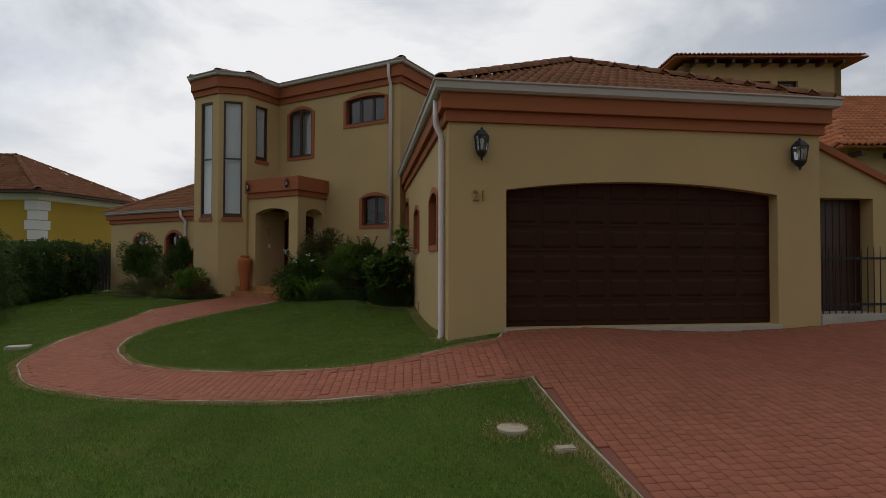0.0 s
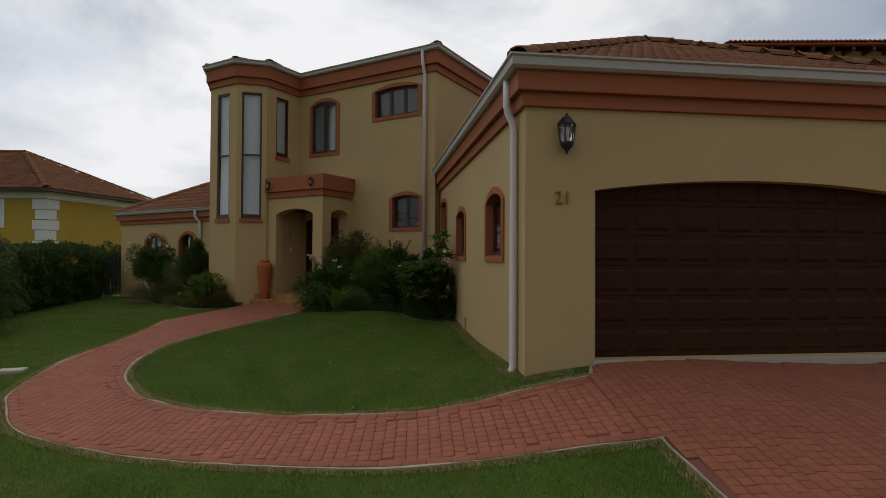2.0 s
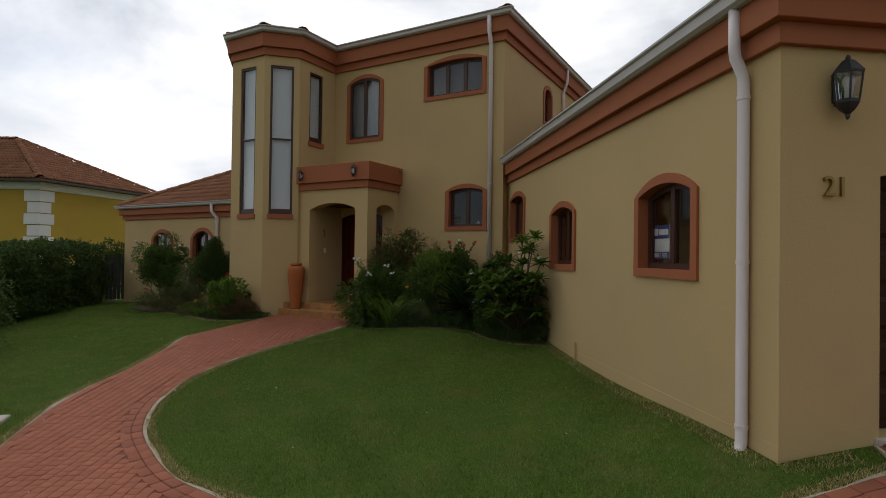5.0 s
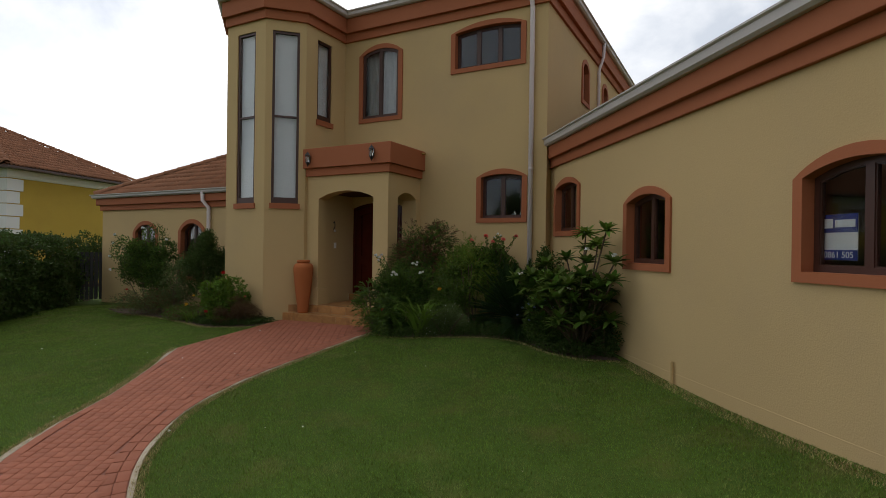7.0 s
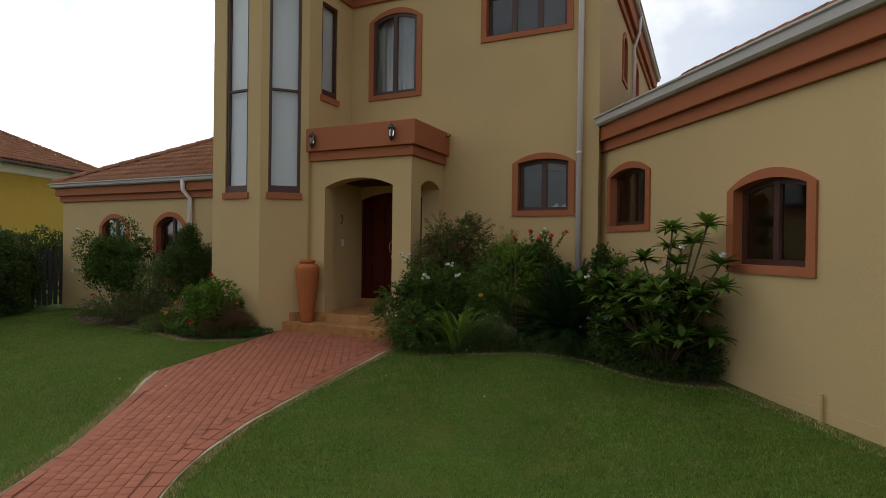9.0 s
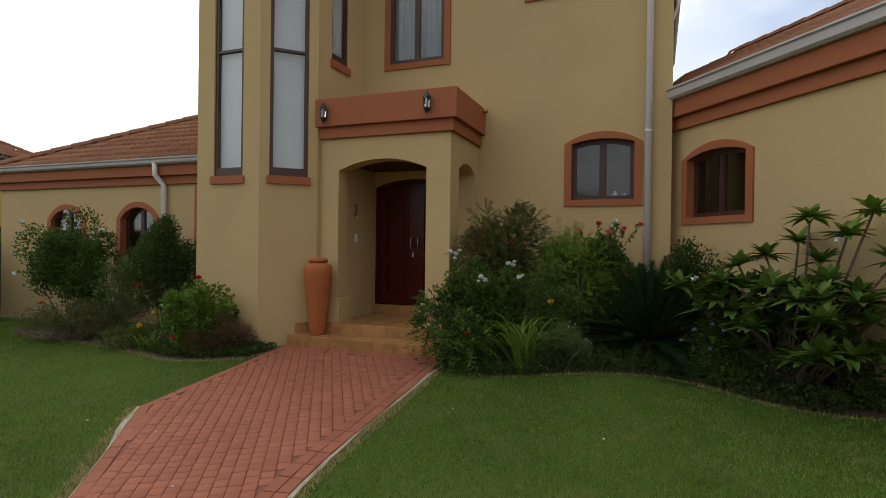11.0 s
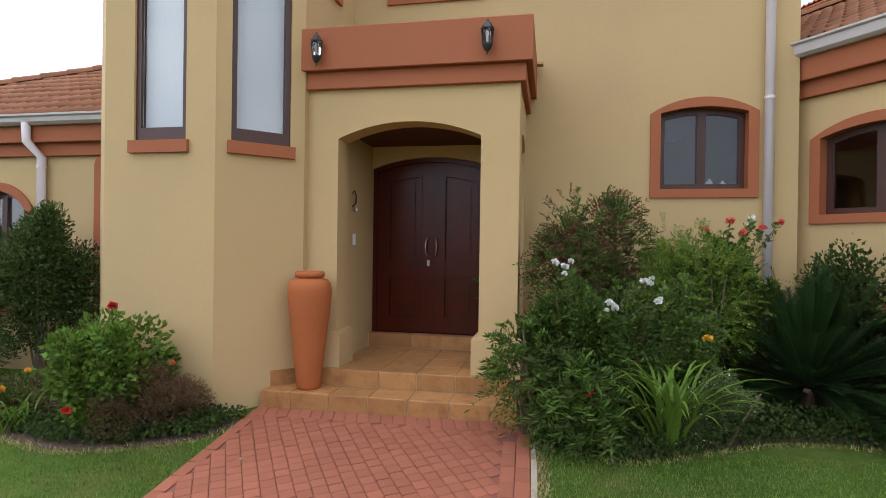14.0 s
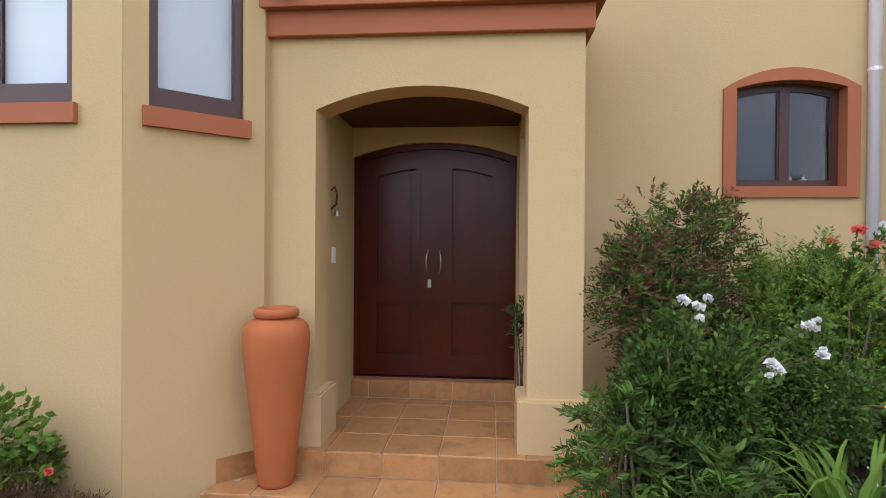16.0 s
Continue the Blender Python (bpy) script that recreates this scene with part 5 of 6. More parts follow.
W_, C_, Y_, R_, B_ = BLOSSOM_WHITE, BLOSSOM_CORAL, BLOSSOM_YELLOW, BLOSSOM_RED, BLOSSOM_BLUE
sprays("nandina_bush", "bronze and green nandina bush against the porch", (0.12, 8.84, 1.22), (0.64, 0.46, 1.02), 3000, 0.17, (0.042, 0.012), ((LEAF_MID, 0.32), (LEAF_BRONZE, 0.42), (LEAF_DARK, 0.26)), 3, count=44, size=0.25)
shrub("rose_bush", "dense green rose bush with white roses", (-0.36, 8.4, 0.66), (0.66, 0.44, 0.78), 21000, (0.042, 0.024), LEAF_MID, 4, "rose bush", count=48, mixed=(LEAF_DARK, 0.4), size=0.24,
      flowers=[(-0.86, 8.12, 1.35, 0.075, W_), (-0.80, 8.08, 1.32, 0.075, W_), (-0.82, 8.06, 1.27, 0.06, W_), (-0.76, 8.06, 1.36, 0.06, W_), (-0.24, 7.86, 1.22, 0.075, W_), (-0.18, 7.86, 1.2, 0.065, W_), (-0.17, 7.85, 1.24, 0.055, W_), (-0.57, 7.86, 1.07, 0.08, W_), (-0.52, 7.86, 1.03, 0.07, W_), (-0.6, 7.86, 1.02, 0.05, W_), (-0.11, 7.85, 1.06, 0.075, W_), (-0.06, 7.87, 1.08, 0.055, W_), (-0.74, 7.86, 0.44, 0.07, R_)])
shrub("rose_bush", "tall rose bush with coral roses", (1.25, 8.3, 1.04), (0.72, 0.42, 0.82), 13000, (0.05, 0.028), LEAF_MID, 5, "rose bush", count=44, size=0.2, mixed=(LEAF_DARK, 0.35),
      flowers=[(0.85, 8.2, 1.64, 0.095, C_), (1.1, 8.15, 1.72, 0.11, C_), (1.22, 8.1, 1.62, 0.09, C_), (1.4, 8.05, 1.66, 0.095, C_), (1.62, 8.02, 1.72, 0.09, C_), (1.25, 8.1, 1.7, 0.05, W_), (1.3, 8.08, 1.76, 0.06, W_), (1.36, 8.1, 1.73, 0.05, W_), (2.1, 7.4, 0.98, 0.08, C_)])
sprays("willowy_shrub", "upright light green willowy shrub", (0.8, 8.46, 1.08), (0.46, 0.34, 0.78), 800, 0.2, (0.05, 0.010), ((LEAF_LIME, 0.35), (LEAF_FRESH, 0.65)), 6, pairs=8, count=26, size=0.26, droop=0.1, lift=1.1)
sprays("arching_shrub", "fine-leaved shrub with long arching twigs", (0.85, 8.12, 0.98), (0.56, 0.3, 0.42), 420, 0.34, (0.022, 0.012), ((LEAF_LIME, 0.5), (LEAF_FRESH, 0.5)), 36, pairs=14, count=16, size=0.3, droop=0.3, lift=0.2)
shrub("filler_shrub", "leafy green shrub between the roses", (0.45, 8.2, 0.6), (0.56, 0.42, 0.66), 17000, (0.036, 0.022), LEAF_MID, 7, count=44, size=0.24, mixed=(LEAF_GREY, 0.3), flowers=[(0.2, 7.66, 0.8, 0.085, Y_)])
sprays("porch_sprig", "dark nandina sprig reaching through the porch side arch", (*hp(-6.27, 7.3).xy, 1.02), (0.1, 0.12, 0.2), 45, 0.14, (0.045, 0.012), ((LEAF_DARK, 1.0),), 37, count=6)
shrub("white_lantana", "low grey-green shrub dotted with tiny white flowers", (0.3, 7.62, 0.22), (0.58, 0.26, 0.34), 15000, (0.022, 0.012), LEAF_GREY, 8, count=16, size=0.38, mixed=(W_, 0.012))
shrub("plumbago_shrub", "dark plumbago shrub with pale blue flowers", (1.86, 6.55, 0.42), (0.52, 0.62, 0.52), 16000, (0.036, 0.018), LEAF_DARK, 9, count=18, mixed=(LEAF_MID, 0.3),
      flowers=[(1.45, 6.45, 0.62, 0.06, B_), (1.52, 6.3, 0.5, 0.06, B_), (1.6, 6.1, 0.66, 0.07, B_), (1.42, 6.6, 0.4, 0.06, B_), (1.36, 6.75, 0.58, 0.06, B_), (1.33, 6.9, 0.45, 0.05, B_), (1.45, 6.4, 0.78, 0.07, B_), (1.6, 6.3, 0.98, 0.08, B_), (1.4, 6.55, 0.66, 0.06, B_), (1.7, 6.0, 0.55, 0.06, B_), (1.5, 6.15, 0.75, 0.06, B_)])
shrub("small_shrub", "low dark shrub at the wall under the frangipani", (2.2, 5.75, 0.3), (0.22, 0.4, 0.4), 3000, (0.045, 0.022), LEAF_DARK, 10, count=12)
shrub("rear_rose", "rose stems with dark leaves against the garage wall", (2.1, 7.75, 0.85), (0.24, 0.55, 0.8), 5200, (0.045, 0.028), LEAF_DARK, 11, "rose bush", count=14)


def ground_cover(name, label, outline, n, leaf_size, mat, seed, height=0.12):
    rng = np.random.RandomState(seed)
    xs, ys = [p[0] for p in outline], [p[1] for p in outline]
    x, y = rng.uniform(min(xs), max(xs), n * 3), rng.uniform(min(ys), max(ys), n * 3)
    k = inside(outline, x, y)
    x, y = x[k][:n], y[k][:n]
    lump = np.array([0.5 + 0.5 * noise.noise((a * 3, b * 3, seed)) for a, b in zip(x, y)])
    at = np.stack([x, y, ground_z(x, y) + 0.015 + rng.uniform(0, 1, len(x)) * height * (0.4 + lump)], 1)
    v, f = leaves(rng, at, np.repeat([[0, 0, 0.6]], len(x), 0), *leaf_size, 0.7)
    return raw(name, v, f, mat, None, label, "stuff")


tagged(ground_cover("ground_cover", "dark green creeping ground cover along the bed edge", [tuple(p) for p in offset_path(BED_R[:38], 0.015)] + [(2.3, 6.0), (1.6, 7.4), (0.3, 8.1), (-0.7, 8.6)], 22000, (0.03, 0.02), LEAF_DARK, 21, 0.17), category="ground cover")
tagged(ground_cover("ground_cover", "dark green creeping ground cover below the tower", [(-2.75, 9.82), (-3.1, 9.56), (-3.7, 9.66), (-4.2, 9.95), (-4.6, 10.5), (-3.9, 10.6), (-3.2, 10.1)], 5000, (0.035, 0.026), LEAF_DARK, 22, 0.1), category="ground cover")


sprays("cut_leaf_shrub", "bright green cut-leaved shrub spilling over the porch step", (-0.6, 8.08, 0.32), (0.36, 0.3, 0.4), 280, 0.27, (0.075, 0.017), ((LEAF_MID, 0.6), (LEAF_DARK, 0.4)), 31, pairs=8, count=16, size=0.34, droop=0.55, lift=0.3, stem=False)
sprays("cut_leaf_shrub", "cut-leaved green shrub beside the porch pier", (-0.88, 8.4, 0.6), (0.36, 0.3, 0.4), 210, 0.23, (0.065, 0.016), ((LEAF_MID, 0.65), (LEAF_DARK, 0.35)), 32, pairs=8, count=12, size=0.34, droop=0.45, lift=0.4)

# cycad
rng = np.random.RandomState(41)
cx, cy = 1.55, 7.72
cycad = thing("cycad", cx, cy, gz_(cx, cy), "large dark green cycad with stiff feathered fronds", "cycad")
part("trunk", lathe(bmesh.new(), [(0.05, -0.05), (0.055, 0.06), (0.05, 0.12), (0.025, 0.17)], (cx, cy, gz_(cx, cy)), 14), BARK, cycad)
for i in range(120):
    a, e = rng.uniform(0, 2 * math.pi), (rng.uniform(0.35, 1.45) if i % 3 else rng.uniform(-0.1, 0.35))
    l = rng.uniform(0.98, 1.24)
    h = np.array([math.cos(a), math.sin(a), 0])
    t = np.linspace(0.1, 1, 64)
    spine = np.array([cx, cy, gz_(cx, cy) + 0.17]) + h * (l * t * math.cos(e))[:, None] + np.array([0, 0, 1.0]) * (l * (t * math.sin(e) - (0.08 + 0.14 * math.cos(e)) * t * t))[:, None]
    spine = spine[spine[:, 2] > ground_z(spine[:, 0], spine[:, 1]) + 0.02]
    k = len(spine)
    if k < 8:
        continue
    side_ = np.cross(h, [0, 0, 1])
    along = h * math.cos(e) + np.array([0, 0, math.sin(e) + 0.15])
    edge_l, edge_r = spine - side_ * 0.004, spine + side_ * 0.004
    reach = (0.15 * np.sin(np.pi * np.linspace(0.12, 0.95, k - 1)) ** 0.6 * rng.uniform(0.85, 1.1, k - 1))[:, None]
    tips = [spine[:-1] + (side_ * q + along * 0.75) * reach + rng.normal(0, 0.006, (k - 1, 3)) for q in (-0.8, 0.8)]
    v = np.concatenate([edge_l, edge_r] + tips)
    i_ = np.arange(k - 1)
    f = np.concatenate([np.stack([i_, i_ + 1, i_ + k], 1), np.stack([i_ + 1, i_ + k + 1, i_ + k], 1), np.stack([i_, i_ + 1, i_ + 2 * k], 1), np.stack([i_ + k, i_ + k + 1, i_ + 3 * k - 1], 1)])
    raw("frond", v, f, LEAF_CYCAD, cycad)


def straps(name, label, centre, n, length, width, seed, mat, category):
    """A tuft of arching strap leaves."""
    rng = np.random.RandomState(seed)
    ob = thing(name, centre[0], centre[1], gz_(centre[0], centre[1]), label, category)
    for i in range(n):
        v, f = [], []
        a, e, l = rng.uniform(0, 2 * math.pi), rng.uniform(1.05, 1.54), length * rng.uniform(0.6, 1.1)
        h = np.array([math.cos(a), math.sin(a), 0])
        s = np.cross(h, [0, 0, 1])
        foot = np.array([centre[0], centre[1], gz_(centre[0], centre[1])]) + rng.uniform(-0.1, 0.1, 3) * [1, 1, 0]
        b = len(v)
        for k in range(8):
            t = k / 7
            p = foot + h * l * t * (math.cos(e) + 0.3 * t) + np.array([0, 0, 1.0]) * l * (t * math.sin(e) - 0.42 * t * t * t)
            w = width * (1 - t ** 3) * 0.5 + 0.001
            v += [p - s * w + [0, 0, w * 0.5], p, p + s * w + [0, 0, w * 0.5]]
        for k in range(7):
            q = b + 3 * k
            f += [(q, q + 1, q + 4, q + 3), (q + 1, q + 2, q + 5, q + 4)]
        raw("leaf", np.array(v), np.array(f), mat, ob)
    return ob


straps("strap_lily", "tuft of arching strap-leaved lily", (-0.1, 7.72), 70, 1.04, 0.028, 51, LEAF_FRESH, "lily")
straps("day_lily", "small strap-leaved lily with a yellow flower", (-4.5, 10.42), 30, 0.42, 0.016, 52, LEAF_FRESH, "lily")
blossom(bpy.data.objects["day_lily"], (-4.55, 10.25, 0.28), 0.1, Y_, np.random.RandomState(2))

# frangipani
rng = np.random.RandomState(61)
fx, fy = 2.02, 6.12
fz = gz_(fx, fy)
frangipani = thing("frangipani", fx, fy, fz, "frangipani tree with long glossy leaves and white flowers", "tree")
crown = [(1.3, 6.9, 1.02), (1.55, 6.55, 1.0), (1.75, 6.2, 1.1), (1.95, 6.45, 1.35), (2.1, 6.1, 1.72), (2.12, 5.75, 1.55), (2.2, 5.4, 1.32), (2.1, 5.25, 1.08), (1.9, 5.75, 1.12), (1.72, 5.85, 0.78), (1.95, 5.4, 0.82), (1.5, 6.2, 0.72), (1.35, 6.6, 0.8), (2.2, 6.3, 1.5), (1.8, 5.6, 0.55), (2.05, 5.95, 1.3), (1.62, 6.45, 1.25), (2.15, 5.55, 1.75)]
crown += [(fx + rng.uniform(-0.66, 0.26), fy + rng.uniform(-0.75, 0.75), rng.uniform(0.45, 1.1)) for i in range(64)]
for x, y, z in crown:
    tip = Vector((x, y, z))
    knee = Vector((fx, fy, fz)).lerp(tip, 0.5) + Vector((rng.uniform(-0.06, 0.06), rng.uniform(-0.06, 0.06), 0.05))
    part("branch", tube(bmesh.new(), [(fx + rng.uniform(-0.03, 0.03), fy + rng.uniform(-0.03, 0.03), fz - 0.05), knee, tip], 0.015, 7, 0.7), BARK, frangipani)
for x, y, z in crown:
    v, f = [], []
    n = rng.randint(22, 30)
    for i in range(n):
        a, e, l = 2.4 * i + rng.uniform(-0.2, 0.2), rng.uniform(-0.1, 1.15), rng.uniform(0.17, 0.3)
        h, up = np.array([math.cos(a), math.sin(a), 0]), np.array([0, 0, 1.0])
        s = np.cross(h, up)
        b = len(v)
        for k in range(6):
            t = k / 5
            p = np.array([x, y, z]) + h * l * t * math.cos(e) + up * l * (t * math.sin(e) - 0.24 * t * t)
            w = 0.036 * math.sin(math.pi * min(1, 0.12 + 0.88 * t ** 0.8)) + 0.001
            if p[0] > 2.38:
                p[0] = 2.38
            v += [p - s * w + up * w * 0.35, p, p + s * w + up * w * 0.35]
        for k in range(5):
            q = b + 3 * k
            f += [(q, q + 1, q + 4, q + 3), (q + 1, q + 2, q + 5, q + 4)]
    o = raw("leaf_rosette", np.array(v), np.array(f), LEAF_FRESH if z > 1.4 else LEAF_MID, frangipani)
    o.data.polygons.foreach_set("use_smooth", np.ones(len(o.data.polygons), bool))
for x, y, z in ((2.08, 6.06, 1.76), (1.95, 5.7, 1.5), (2.15, 5.3, 1.42), (1.7, 5.75, 0.95), (1.32, 6.7, 1.12)):
    blossom(frangipani, (x, y, z), 0.1, W_, rng, 9)

# bed below the tower
shrub("hibiscus_bush", "bright green hibiscus bush with red flowers", (-3.82, 10.1, 0.42), (0.58, 0.42, 0.58), 11000, (0.055, 0.034), LEAF_FRESH, 12, "hibiscus", count=34, size=0.3, mixed=(LEAF_MID, 0.35),
      flowers=[(-3.78, 9.95, 0.95, 0.09, R_), (-4.05, 9.75, 0.2, 0.09, R_), (-3.35, 9.85, 0.48, 0.06, BLOSSOM_CORAL), (-4.3, 9.85, 0.5, 0.06, Y_)])
shrub("dry_heather_bush", "low brown dry heather bush", (-3.45, 9.86, 0.2), (0.54, 0.34, 0.36), 16000, (0.03, 0.006), LEAF_BROWN, 13, "heather", count=18, size=0.36, mixed=(LEAF_BRONZE, 0.4))
shrub("tall_evergreen_shrub", "tall dark evergreen shrub beside the tower", (-4.45, 11.55, 1.12), (0.66, 0.52, 0.92), 22000, (0.045, 0.018), LEAF_DARK, 14, count=32, size=0.3, mixed=(LEAF_GREY, 0.25))
shrub("rose_bush", "rounded rose bush with white roses below the window", (-5.95, 12.25, 0.98), (0.88, 0.6, 0.98), 20000, (0.046, 0.028), LEAF_MID, 15, "rose bush", count=34, size=0.28, mixed=(LEAF_DARK, 0.5),
      flowers=[(-6.75, 12.3, 1.5, 0.09, W_), (-6.8, 12.25, 1.2, 0.09, W_), (-6.6, 12.0, 1.7, 0.08, W_), (-5.9, 11.7, 1.85, 0.09, W_), (-5.4, 11.7, 1.6, 0.08, W_), (-6.72, 12.1, 0.9, 0.08, W_)])
shrub("lavender_patch", "loose grey-green perennials below the roses", (-5.6, 11.6, 0.2), (1.0, 0.55, 0.42), 9000, (0.05, 0.012), LEAF_GREY, 16, "perennials", count=26, size=0.3, mixed=(LEAF_BRONZE, 0.3), flowers=[(-6.1, 11.4, 0.5, 0.07, R_)])
shrub("twiggy_shrub", "thin twiggy shrub before the wing wall", (-5.1, 11.55, 0.6), (0.34, 0.3, 0.62), 2600, (0.05, 0.018), LEAF_GREY, 17, count=12)
shrub("edging_plants", "low mixed edging plants in the bed", (-4.7, 10.75, 0.06), (0.6, 0.42, 0.24), 4500, (0.04, 0.016), LEAF_MID, 18, "perennials", count=18, size=0.34, mixed=(LEAF_BRONZE, 0.25))

# clipped hedge along the boundary
rng = np.random.RandomState(71)
hedge = thing("hedge", -9.2, 8.5, gz_(-9.2, 8.5), "dense dark green clipped boundary hedge", "hedge")
n = 90000
y = rng.uniform(3.0, 14.75, n)
lump = np.array([noise.noise((q * 0.8, 0.0, 3.0)) for q in y])
a = rng.uniform(-1.25, math.pi, n)
front_x = -8.55 + 0.02 * (y - 9.5) + 0.34 * lump
bump_ = np.array([noise.noise((p * 2.2, q * 2.2, 5.0)) for p, q in zip(y, a * 1.4)]) * 0.34
c, s = np.cos(a), np.sin(a)
box_r = 1 / np.maximum(np.abs(c), np.abs(s)) ** 0.75
at = np.stack([front_x - 0.62 + (0.62 * c * box_r) * (1 + bump_), y, ground_z(front_x, y) + 0.85 + (0.86 + 0.12 * lump) * s * box_r * (1 + bump_ * 0.8)], 1)
at += rng.normal(0, 0.05, at.shape)
at = at[at[:, 2] > ground_z(at[:, 0], at[:, 1]) + 0.03]
v, f = leaves(rng, at, np.stack([np.cos(a), 0 * a, np.sin(a)], 1)[:len(at)], 0.075, 0.04, 0.8)
raw("foliage", v, f, LEAF_DARK, hedge)
bm = bmesh.new()
sweep(bm, [(-8.95, 14.5), (-9.1, 9.0), (-9.2, 3.2)], [(-0.42, -0.4), (0.12, -0.4), (0.12, 1.0), (-0.42, 1.0)])
part("core", bm, LEAF_DARK, hedge, "dense shaded twigs")
sprays("weeping_shrub", "tall drooping grey-green shrub before the hedge", (-7.1, 6.75, 0.72), (0.55, 0.6, 1.05), 1100, 0.36, (0.05, 0.016), ((LEAF_DARK, 0.6), (LEAF_GREY, 0.4)), 38, pairs=9, count=30, size=0.3, droop=0.9, lift=0.2)
side_gate = thing("side_gate", -8.25, 14.5, gz_(-8.2, 14.5), "dark slatted timber side gate by the wing", "gate")
gf = Face((-9.3, 14.55), hp(LL - 0.03, LV + 0.15).xy)
for i in range(int(gf.length / 0.11)):
    part("slat", face_box(bmesh.new(), gf, i * 0.11, i * 0.11 + 0.085, -0.02, 0.0, gz_(-8.2, 14.5) + 0.08, 1.25), BLACK_METAL, side_gate)
for z in (0.3, 1.0):
    part("rail", face_box(bmesh.new(), gf, 0, gf.length, -0.05, -0.02, z, z + 0.08), DARK_WOOD, side_gate)

shrub("boundary_shrub", "dark green shrub behind the side gate", (-8.75, 15.6, 0.85), (0.75, 0.7, 1.05), 9000, (0.075, 0.04), LEAF_DARK, 19, count=26, size=0.36)

# trees along the street, which the windows mirror
for k, (x, y, tall_) in enumerate(((-15.5, -17.5, 8.5), (-21.0, -14.0, 6.5), (-11.0, -22.0, 6.0), (-27.0, -9.0, 7.5), (-4.0, -25.0, 7.0))):
    rng = np.random.RandomState(200 + k)
    z0 = gz_(x, y)
    tree = thing("street_tree", x, y, z0, "leafy garden tree across the street", "tree", "street trees")
    part("trunk", tube(bmesh.new(), [(x, y, z0 - 0.2), (x + 0.1, y, z0 + 1.5), (x, y + 0.1, z0 + tall_ * 0.7)], 0.2, 10, 0.35), BARK, tree)
    for i in range(5):
        a = 1.26 * i
        part("limb", tube(bmesh.new(), [(x, y, z0 + 1.6 + 0.3 * i), (x + 0.8 * math.cos(a), y + 0.8 * math.sin(a), z0 + tall_ * 0.5), (x + 1.3 * math.cos(a), y + 1.3 * math.sin(a), z0 + tall_ * 0.68)], 0.08, 7, 0.4), BARK, tree)
    at, out = clumps(rng, 7000, (x, y, z0 + tall_ * 0.6), (2.0, 2.0, tall_ * 0.42), 34, 0.28)
    v, f = leaves(rng, at, out, 0.2, 0.09, 0.7)
    raw("crown", v, f, LEAF_DARK, tree)

# fallen petals
rng = np.random.RandomState(77)
x, y = rng.uniform(-7, 2, 46), rng.uniform(-1, 9, 46)
at = np.stack([x, y, ground_z(x, y) + 0.026], 1)
v, f = leaves(rng, at, rng.normal(0, 1, (46, 3)) * [1, 1, 0.1], 0.028, 0.02, 0.1)
tagged(raw("fallen_petals", v, f, BLOSSOM_WHITE, None, "small pale petals fallen on lawn and path", "stuff"), category="petals")

# ---- lawn blades ----
rng = np.random.RandomState(81)
n = 1300000
x, y = rng.uniform(-9.2, 3.2, n), rng.uniform(-6.2, 14.0, n)
ok = ~inside(HARD, x, y) & ~inside([tuple(p) for p in offset_path(BED_R, -0.05, True)], x, y) & ~inside([tuple(p) for p in offset_path(BED_L, 0.015, True)], x, y)
hu2, hv2 = x * CU + y * SU, -x * SU + y * CU
ok &= ~((hv2 > 6.95) & (hu2 > -15.7)) & ~((hv2 > 6.05) & (hu2 > -10.3)) & ~((x > 2.40) & (y > 0.42)) & (y < 16) & (x > -8.9 - 0.0 * y)
x, y = x[ok], y[ok]
k = len(x)
h = rng.uniform(0.012, 0.028, k) * (1 + 0.25 * np.sin(x * 1.7) * np.cos(y * 1.3))
a, lean = rng.uniform(0, 2 * math.pi, k), rng.uniform(0.1, 1.2, k)
z = ground_z(x, y)
w = rng.uniform(0.002, 0.004, k)
ca, sa = np.cos(a), np.sin(a)
v = np.stack([np.stack([x - sa * w, y + ca * w, z - 0.003], 1), np.stack([x + sa * w, y - ca * w, z - 0.003], 1), np.stack([x + ca * h * lean, y + sa * h * lean, z + h], 1)], 1).reshape(-1, 3)
tagged(raw("lawn", v, np.arange(3 * k).reshape(-1, 3), GRASS, None, "short mown green lawn grass", "stuff"), category="grass")

# straw-coloured grass along the paving, the beds and the garage wall
rng = np.random.RandomState(83)
px, py = [], []
for line, d0, d1, per in ((INNER, -0.12, -0.02, 1100), (OUTER, 0.02, 0.12, 1100), ([(3.06, -1.34), (3.0, -7.0)], 0.03, 0.14, 1100), ([(2.36, 5.3), (2.36, 0.42), (2.95, 0.36)], -0.02, 0.15, 800), ([(2.53 + 0.2 * math.cos(0.4 * i), -2.47 + 0.2 * math.sin(0.4 * i)) for i in range(17)], -0.09, 0.09, 900), ([(2.82 + 0.15 * math.cos(0.4 * i), -2.95 + 0.12 * math.sin(0.4 * i)) for i in range(17)], -0.07, 0.07, 800), (BED_R[:42], -0.02, 0.05, 350), (BED_L[:36], -0.04, 0.06, 500)):
    for a, b in zip(line, line[1:]):
        a, b = Vector(a), Vector(b)
        k = int((b - a).length * per)
        w = (b - a).normalized()
        t, d = rng.uniform(0, 1, k), d0 + (d1 - d0) * (rng.uniform(0, 1, k) ** 1.4 if d1 > 0.03 else 1 - rng.uniform(0, 1, k) ** 1.4)
        px.append(a.x + (b.x - a.x) * t + w.y * d)
        py.append(a.y + (b.y - a.y) * t - w.x * d)
x, y = np.concatenate(px), np.concatenate(py)
k = ~inside(HARD, x, y) & ~((x > 2.405) & (y > 0.43))
x, y = x[k], y[k]
k = len(x)
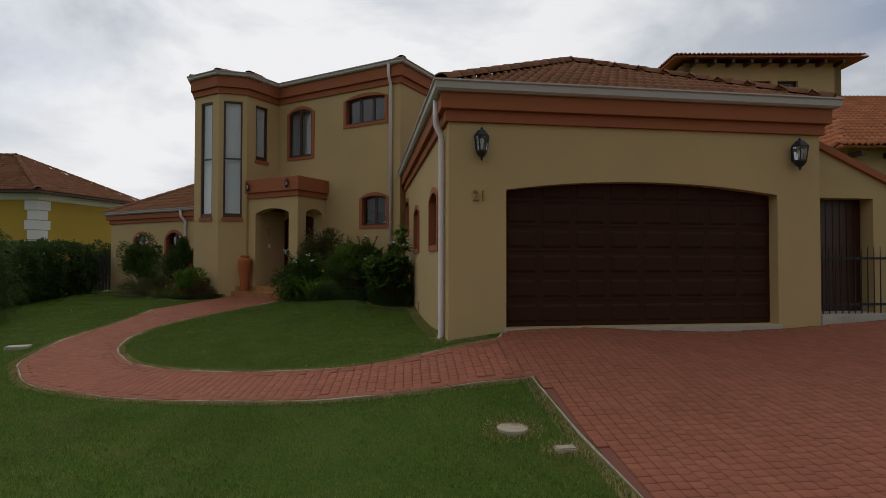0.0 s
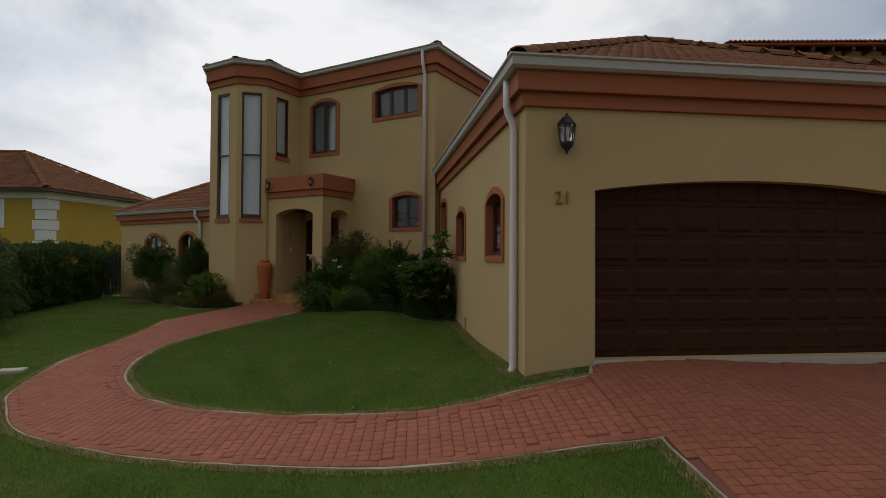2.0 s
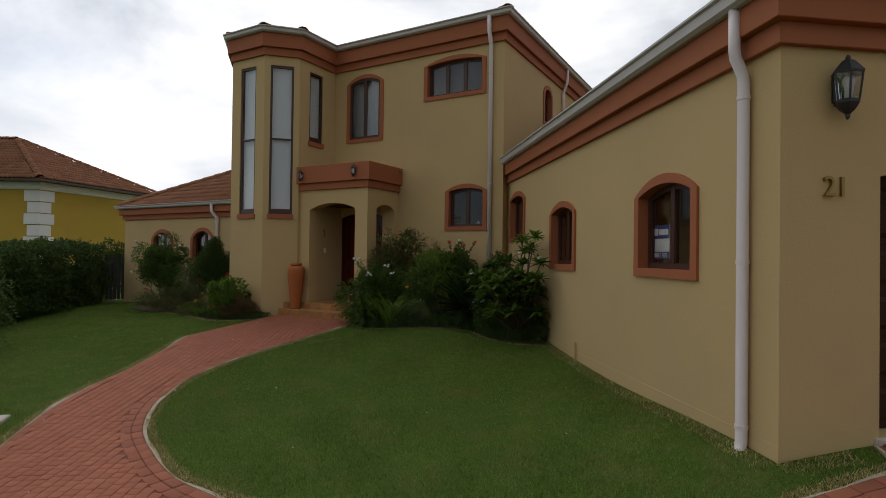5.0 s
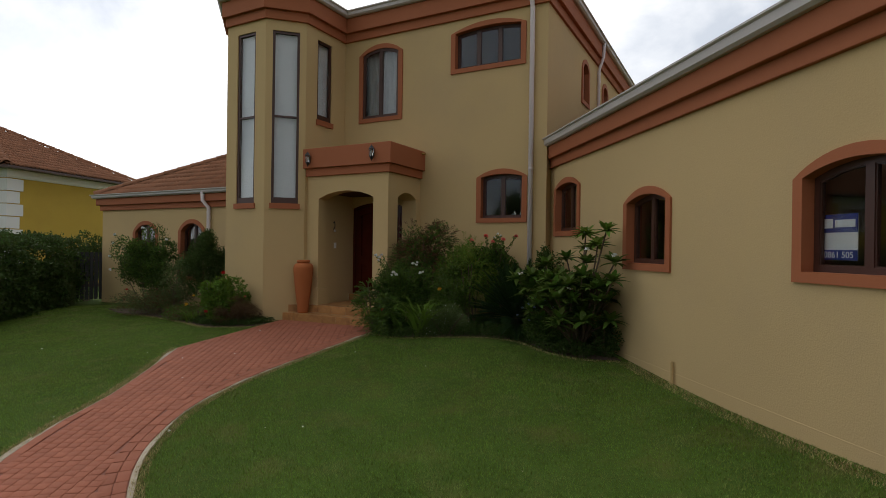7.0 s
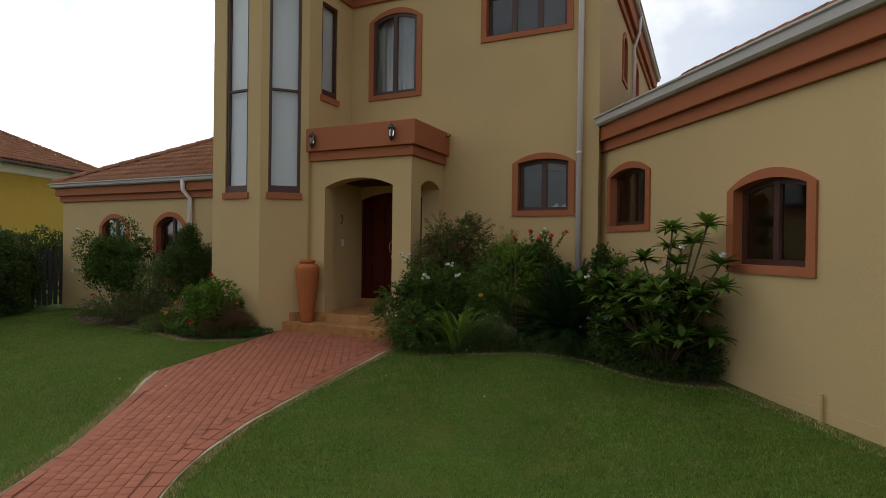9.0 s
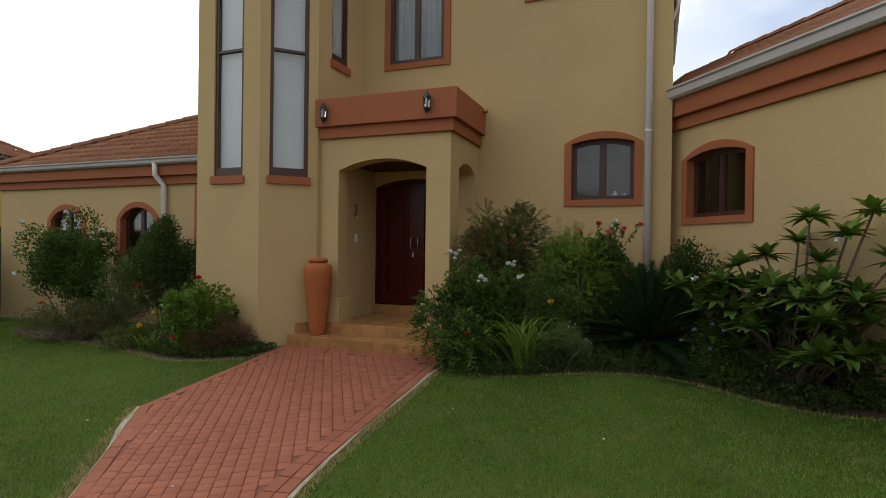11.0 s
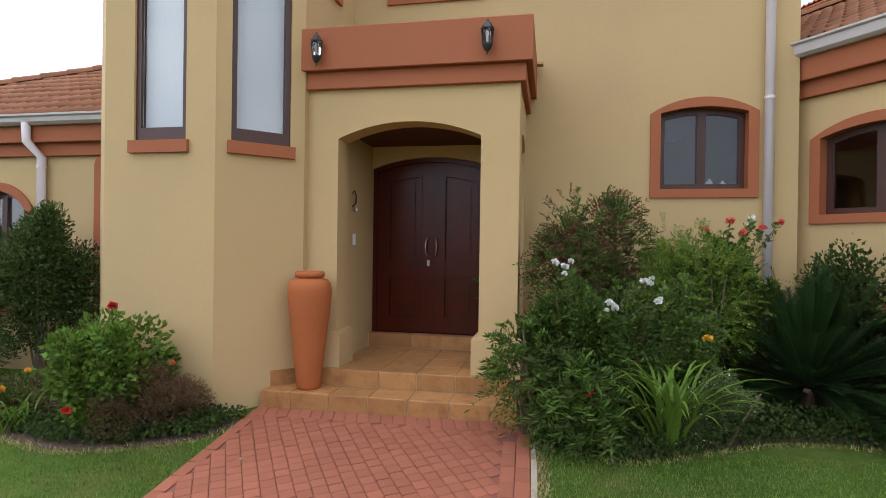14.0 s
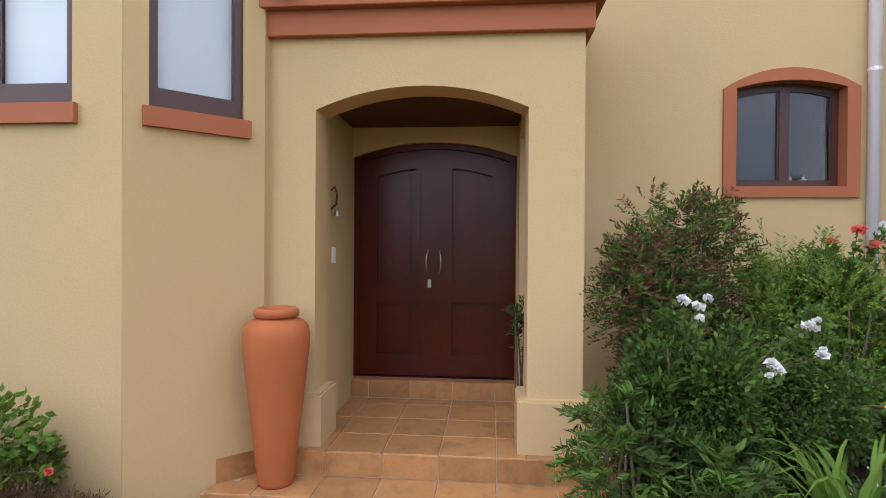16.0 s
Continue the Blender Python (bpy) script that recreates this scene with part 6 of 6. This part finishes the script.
h, a, lean, w = rng.uniform(0.015, 0.036, k), rng.uniform(0, 2 * math.pi, k), rng.uniform(0.3, 1.6, k), rng.uniform(0.002, 0.004, k)
z, ca, sa = ground_z(x, y), np.cos(a), np.sin(a)
v = np.stack([np.stack([x - sa * w, y + ca * w, z - 0.003], 1), np.stack([x + sa * w, y - ca * w, z - 0.003], 1), np.stack([x + ca * h * lean, y + sa * h * lean, z + h], 1)], 1).reshape(-1, 3)
tagged(raw("dry_grass", v, np.arange(3 * k).reshape(-1, 3), DRY_GRASS, None, "straw-coloured dry grass along the lawn edges", "stuff"), category="grass")

# ---- pavers, last ----
def paver_shape(l=0.2, w=0.1, h=0.02):
    g, c = 0.0019, 0.0055
    a, b = l / 2 - g, w / 2 - g
    v = [(-a, -b, 0), (a, -b, 0), (a, b, 0), (-a, b, 0), (-a, -b, h - c * 0.6), (a, -b, h - c * 0.6), (a, b, h - c * 0.6), (-a, b, h - c * 0.6), (-a + c, -b + c, h), (a - c, -b + c, h), (a - c, b - c, h), (-a + c, b - c, h)]
    f = [(i + k, (i + 1) % 4 + k, (i + 1) % 4 + k + 4, i + k + 4) for k in (0, 4) for i in range(4)] + [(8, 9, 10, 11)]
    return np.array(v), np.array(f)


SETT, STRETCHER = paver_shape(0.1, 0.1), paver_shape()
SETT_MESH, STRETCHER_MESH = shared_mesh("paver", SETT, PAVER, False), shared_mesh("border_paver", STRETCHER, PAVER, False)
rng = np.random.RandomState(91)


def lay(parent, spots, single, shape, data, name):
    """Pavers at (x, y, turn); the first ones are single pieces."""
    vs, fs_ = [], []
    for k, (x, y, turn) in enumerate(spots):
        e = 0.05
        dx, dy = (gz_(x + e, y) - gz_(x - e, y)) / (2 * e), (gz_(x, y + e) - gz_(x, y - e)) / (2 * e)
        zax = Vector((-dx + rng.normal(0, 0.01), -dy + rng.normal(0, 0.01), 1)).normalized()
        turn += rng.normal(0, 0.012)
        xax = Vector((math.cos(turn), math.sin(turn), 0))
        xax = (xax - zax * xax.dot(zax)).normalized()
        m = axes(xax, zax.cross(xax), zax, Vector((x, y, gz_(x, y) + 0.001 + rng.uniform(-0.0015, 0.0015))))
        if k < single:
            o = new(name, data)
            o.parent, o.matrix_basis = parent, m
        else:
            r = np.array(m)
            fs_.append(shape[1] + len(vs) * len(shape[0]))
            vs.append(shape[0] @ r[:3, :3].T + r[:3, 3])
    if vs:
        raw(name + "s", np.concatenate(vs), np.concatenate(fs_), PAVER, parent, kind="stuff")


def setts(outline, cx, cy, turn):
    """Square pavers in straight columns, each column a little shifted along itself."""
    xs, ys = [p[0] for p in outline], [p[1] for p in outline]
    r = int(max(max(xs) - min(xs), max(ys) - min(ys)) * 8) + 10
    ct, st = math.cos(turn), math.sin(turn)
    out = []
    for i in range(-r, r):
        shift = rng.uniform(-0.018, 0.018) + (0.012 if i % 2 else 0)
        for j in range(-r, r):
            p, q = i * 0.1, j * 0.1 + shift
            out.append((cx + p * ct - q * st, cy + p * st + q * ct, turn))
    keep_ = inside(outline, [o[0] for o in out], [o[1] for o in out])
    return [o for o, g in zip(out, keep_) if g]


def border(line, side_, step=0.2, gap=0.055):
    """A row of stretchers along a line."""
    dense, out = [], []
    pts = [Vector(p) for p in line]
    carry = 0.1
    for a, b in zip(pts, pts[1:]):
        l = (b - a).length
        t = carry
        while t < l:
            w = (b - a) / l
            nrm = Vector((w.y, -w.x)) * side_
            p = a + w * t + nrm * gap
            out.append((p.x, p.y, math.atan2(w.y, w.x)))
            t += step
        carry = t - l
    return out


TURN = radians(-4.6)
ring = [PORCH_RIGHT] + [tuple(p) for p in offset_path(INNER, 0.105)] + OUTER[::-1] + [PORCH_LEFT]
field = [tuple(p) for p in offset_path(ring, 0.1, True)]
spots = [s for s in setts(field, -2.6, 6.0, TURN) if -s[0] * SU + s[1] * CU < 6.15]
spots.sort(key=lambda s: -s[1])
lay(path_base, spots, 300, SETT, SETT_MESH, "paver")
edges = border(INNER, 1) + border(INNER, 1, 0.2, 0.157) + border(OUTER, -1) + border([(-4.02, 7.95), PORCH_LEFT], 1) + border([PORCH_RIGHT, (-0.95, 8.26)], 1)
edges += [(p.x, p.y, HOUSE_TURN + math.pi / 2 + 0.3) for p in [hp(-8.12 + 0.104 * i, 6.225) for i in range(23)]]
edges.sort(key=lambda s: -s[1])
lay(path_base, edges, 110, STRETCHER, STRETCHER_MESH, "border_paver")
drive_field = [(2.98, 0.0), (3.22, 0.36), (9.6, 0.36), (9.6, -8.0), (3.1, -8.0), (3.12, -1.3), (2.98, -1.28)]
drive_spots = setts(drive_field, 5.0, -2.0, TURN)
drive_spots.sort(key=lambda s: math.dist(s[:2], (3.7, -1.2)))
lay(drive_base, drive_spots, 280, SETT, SETT_MESH, "paver")
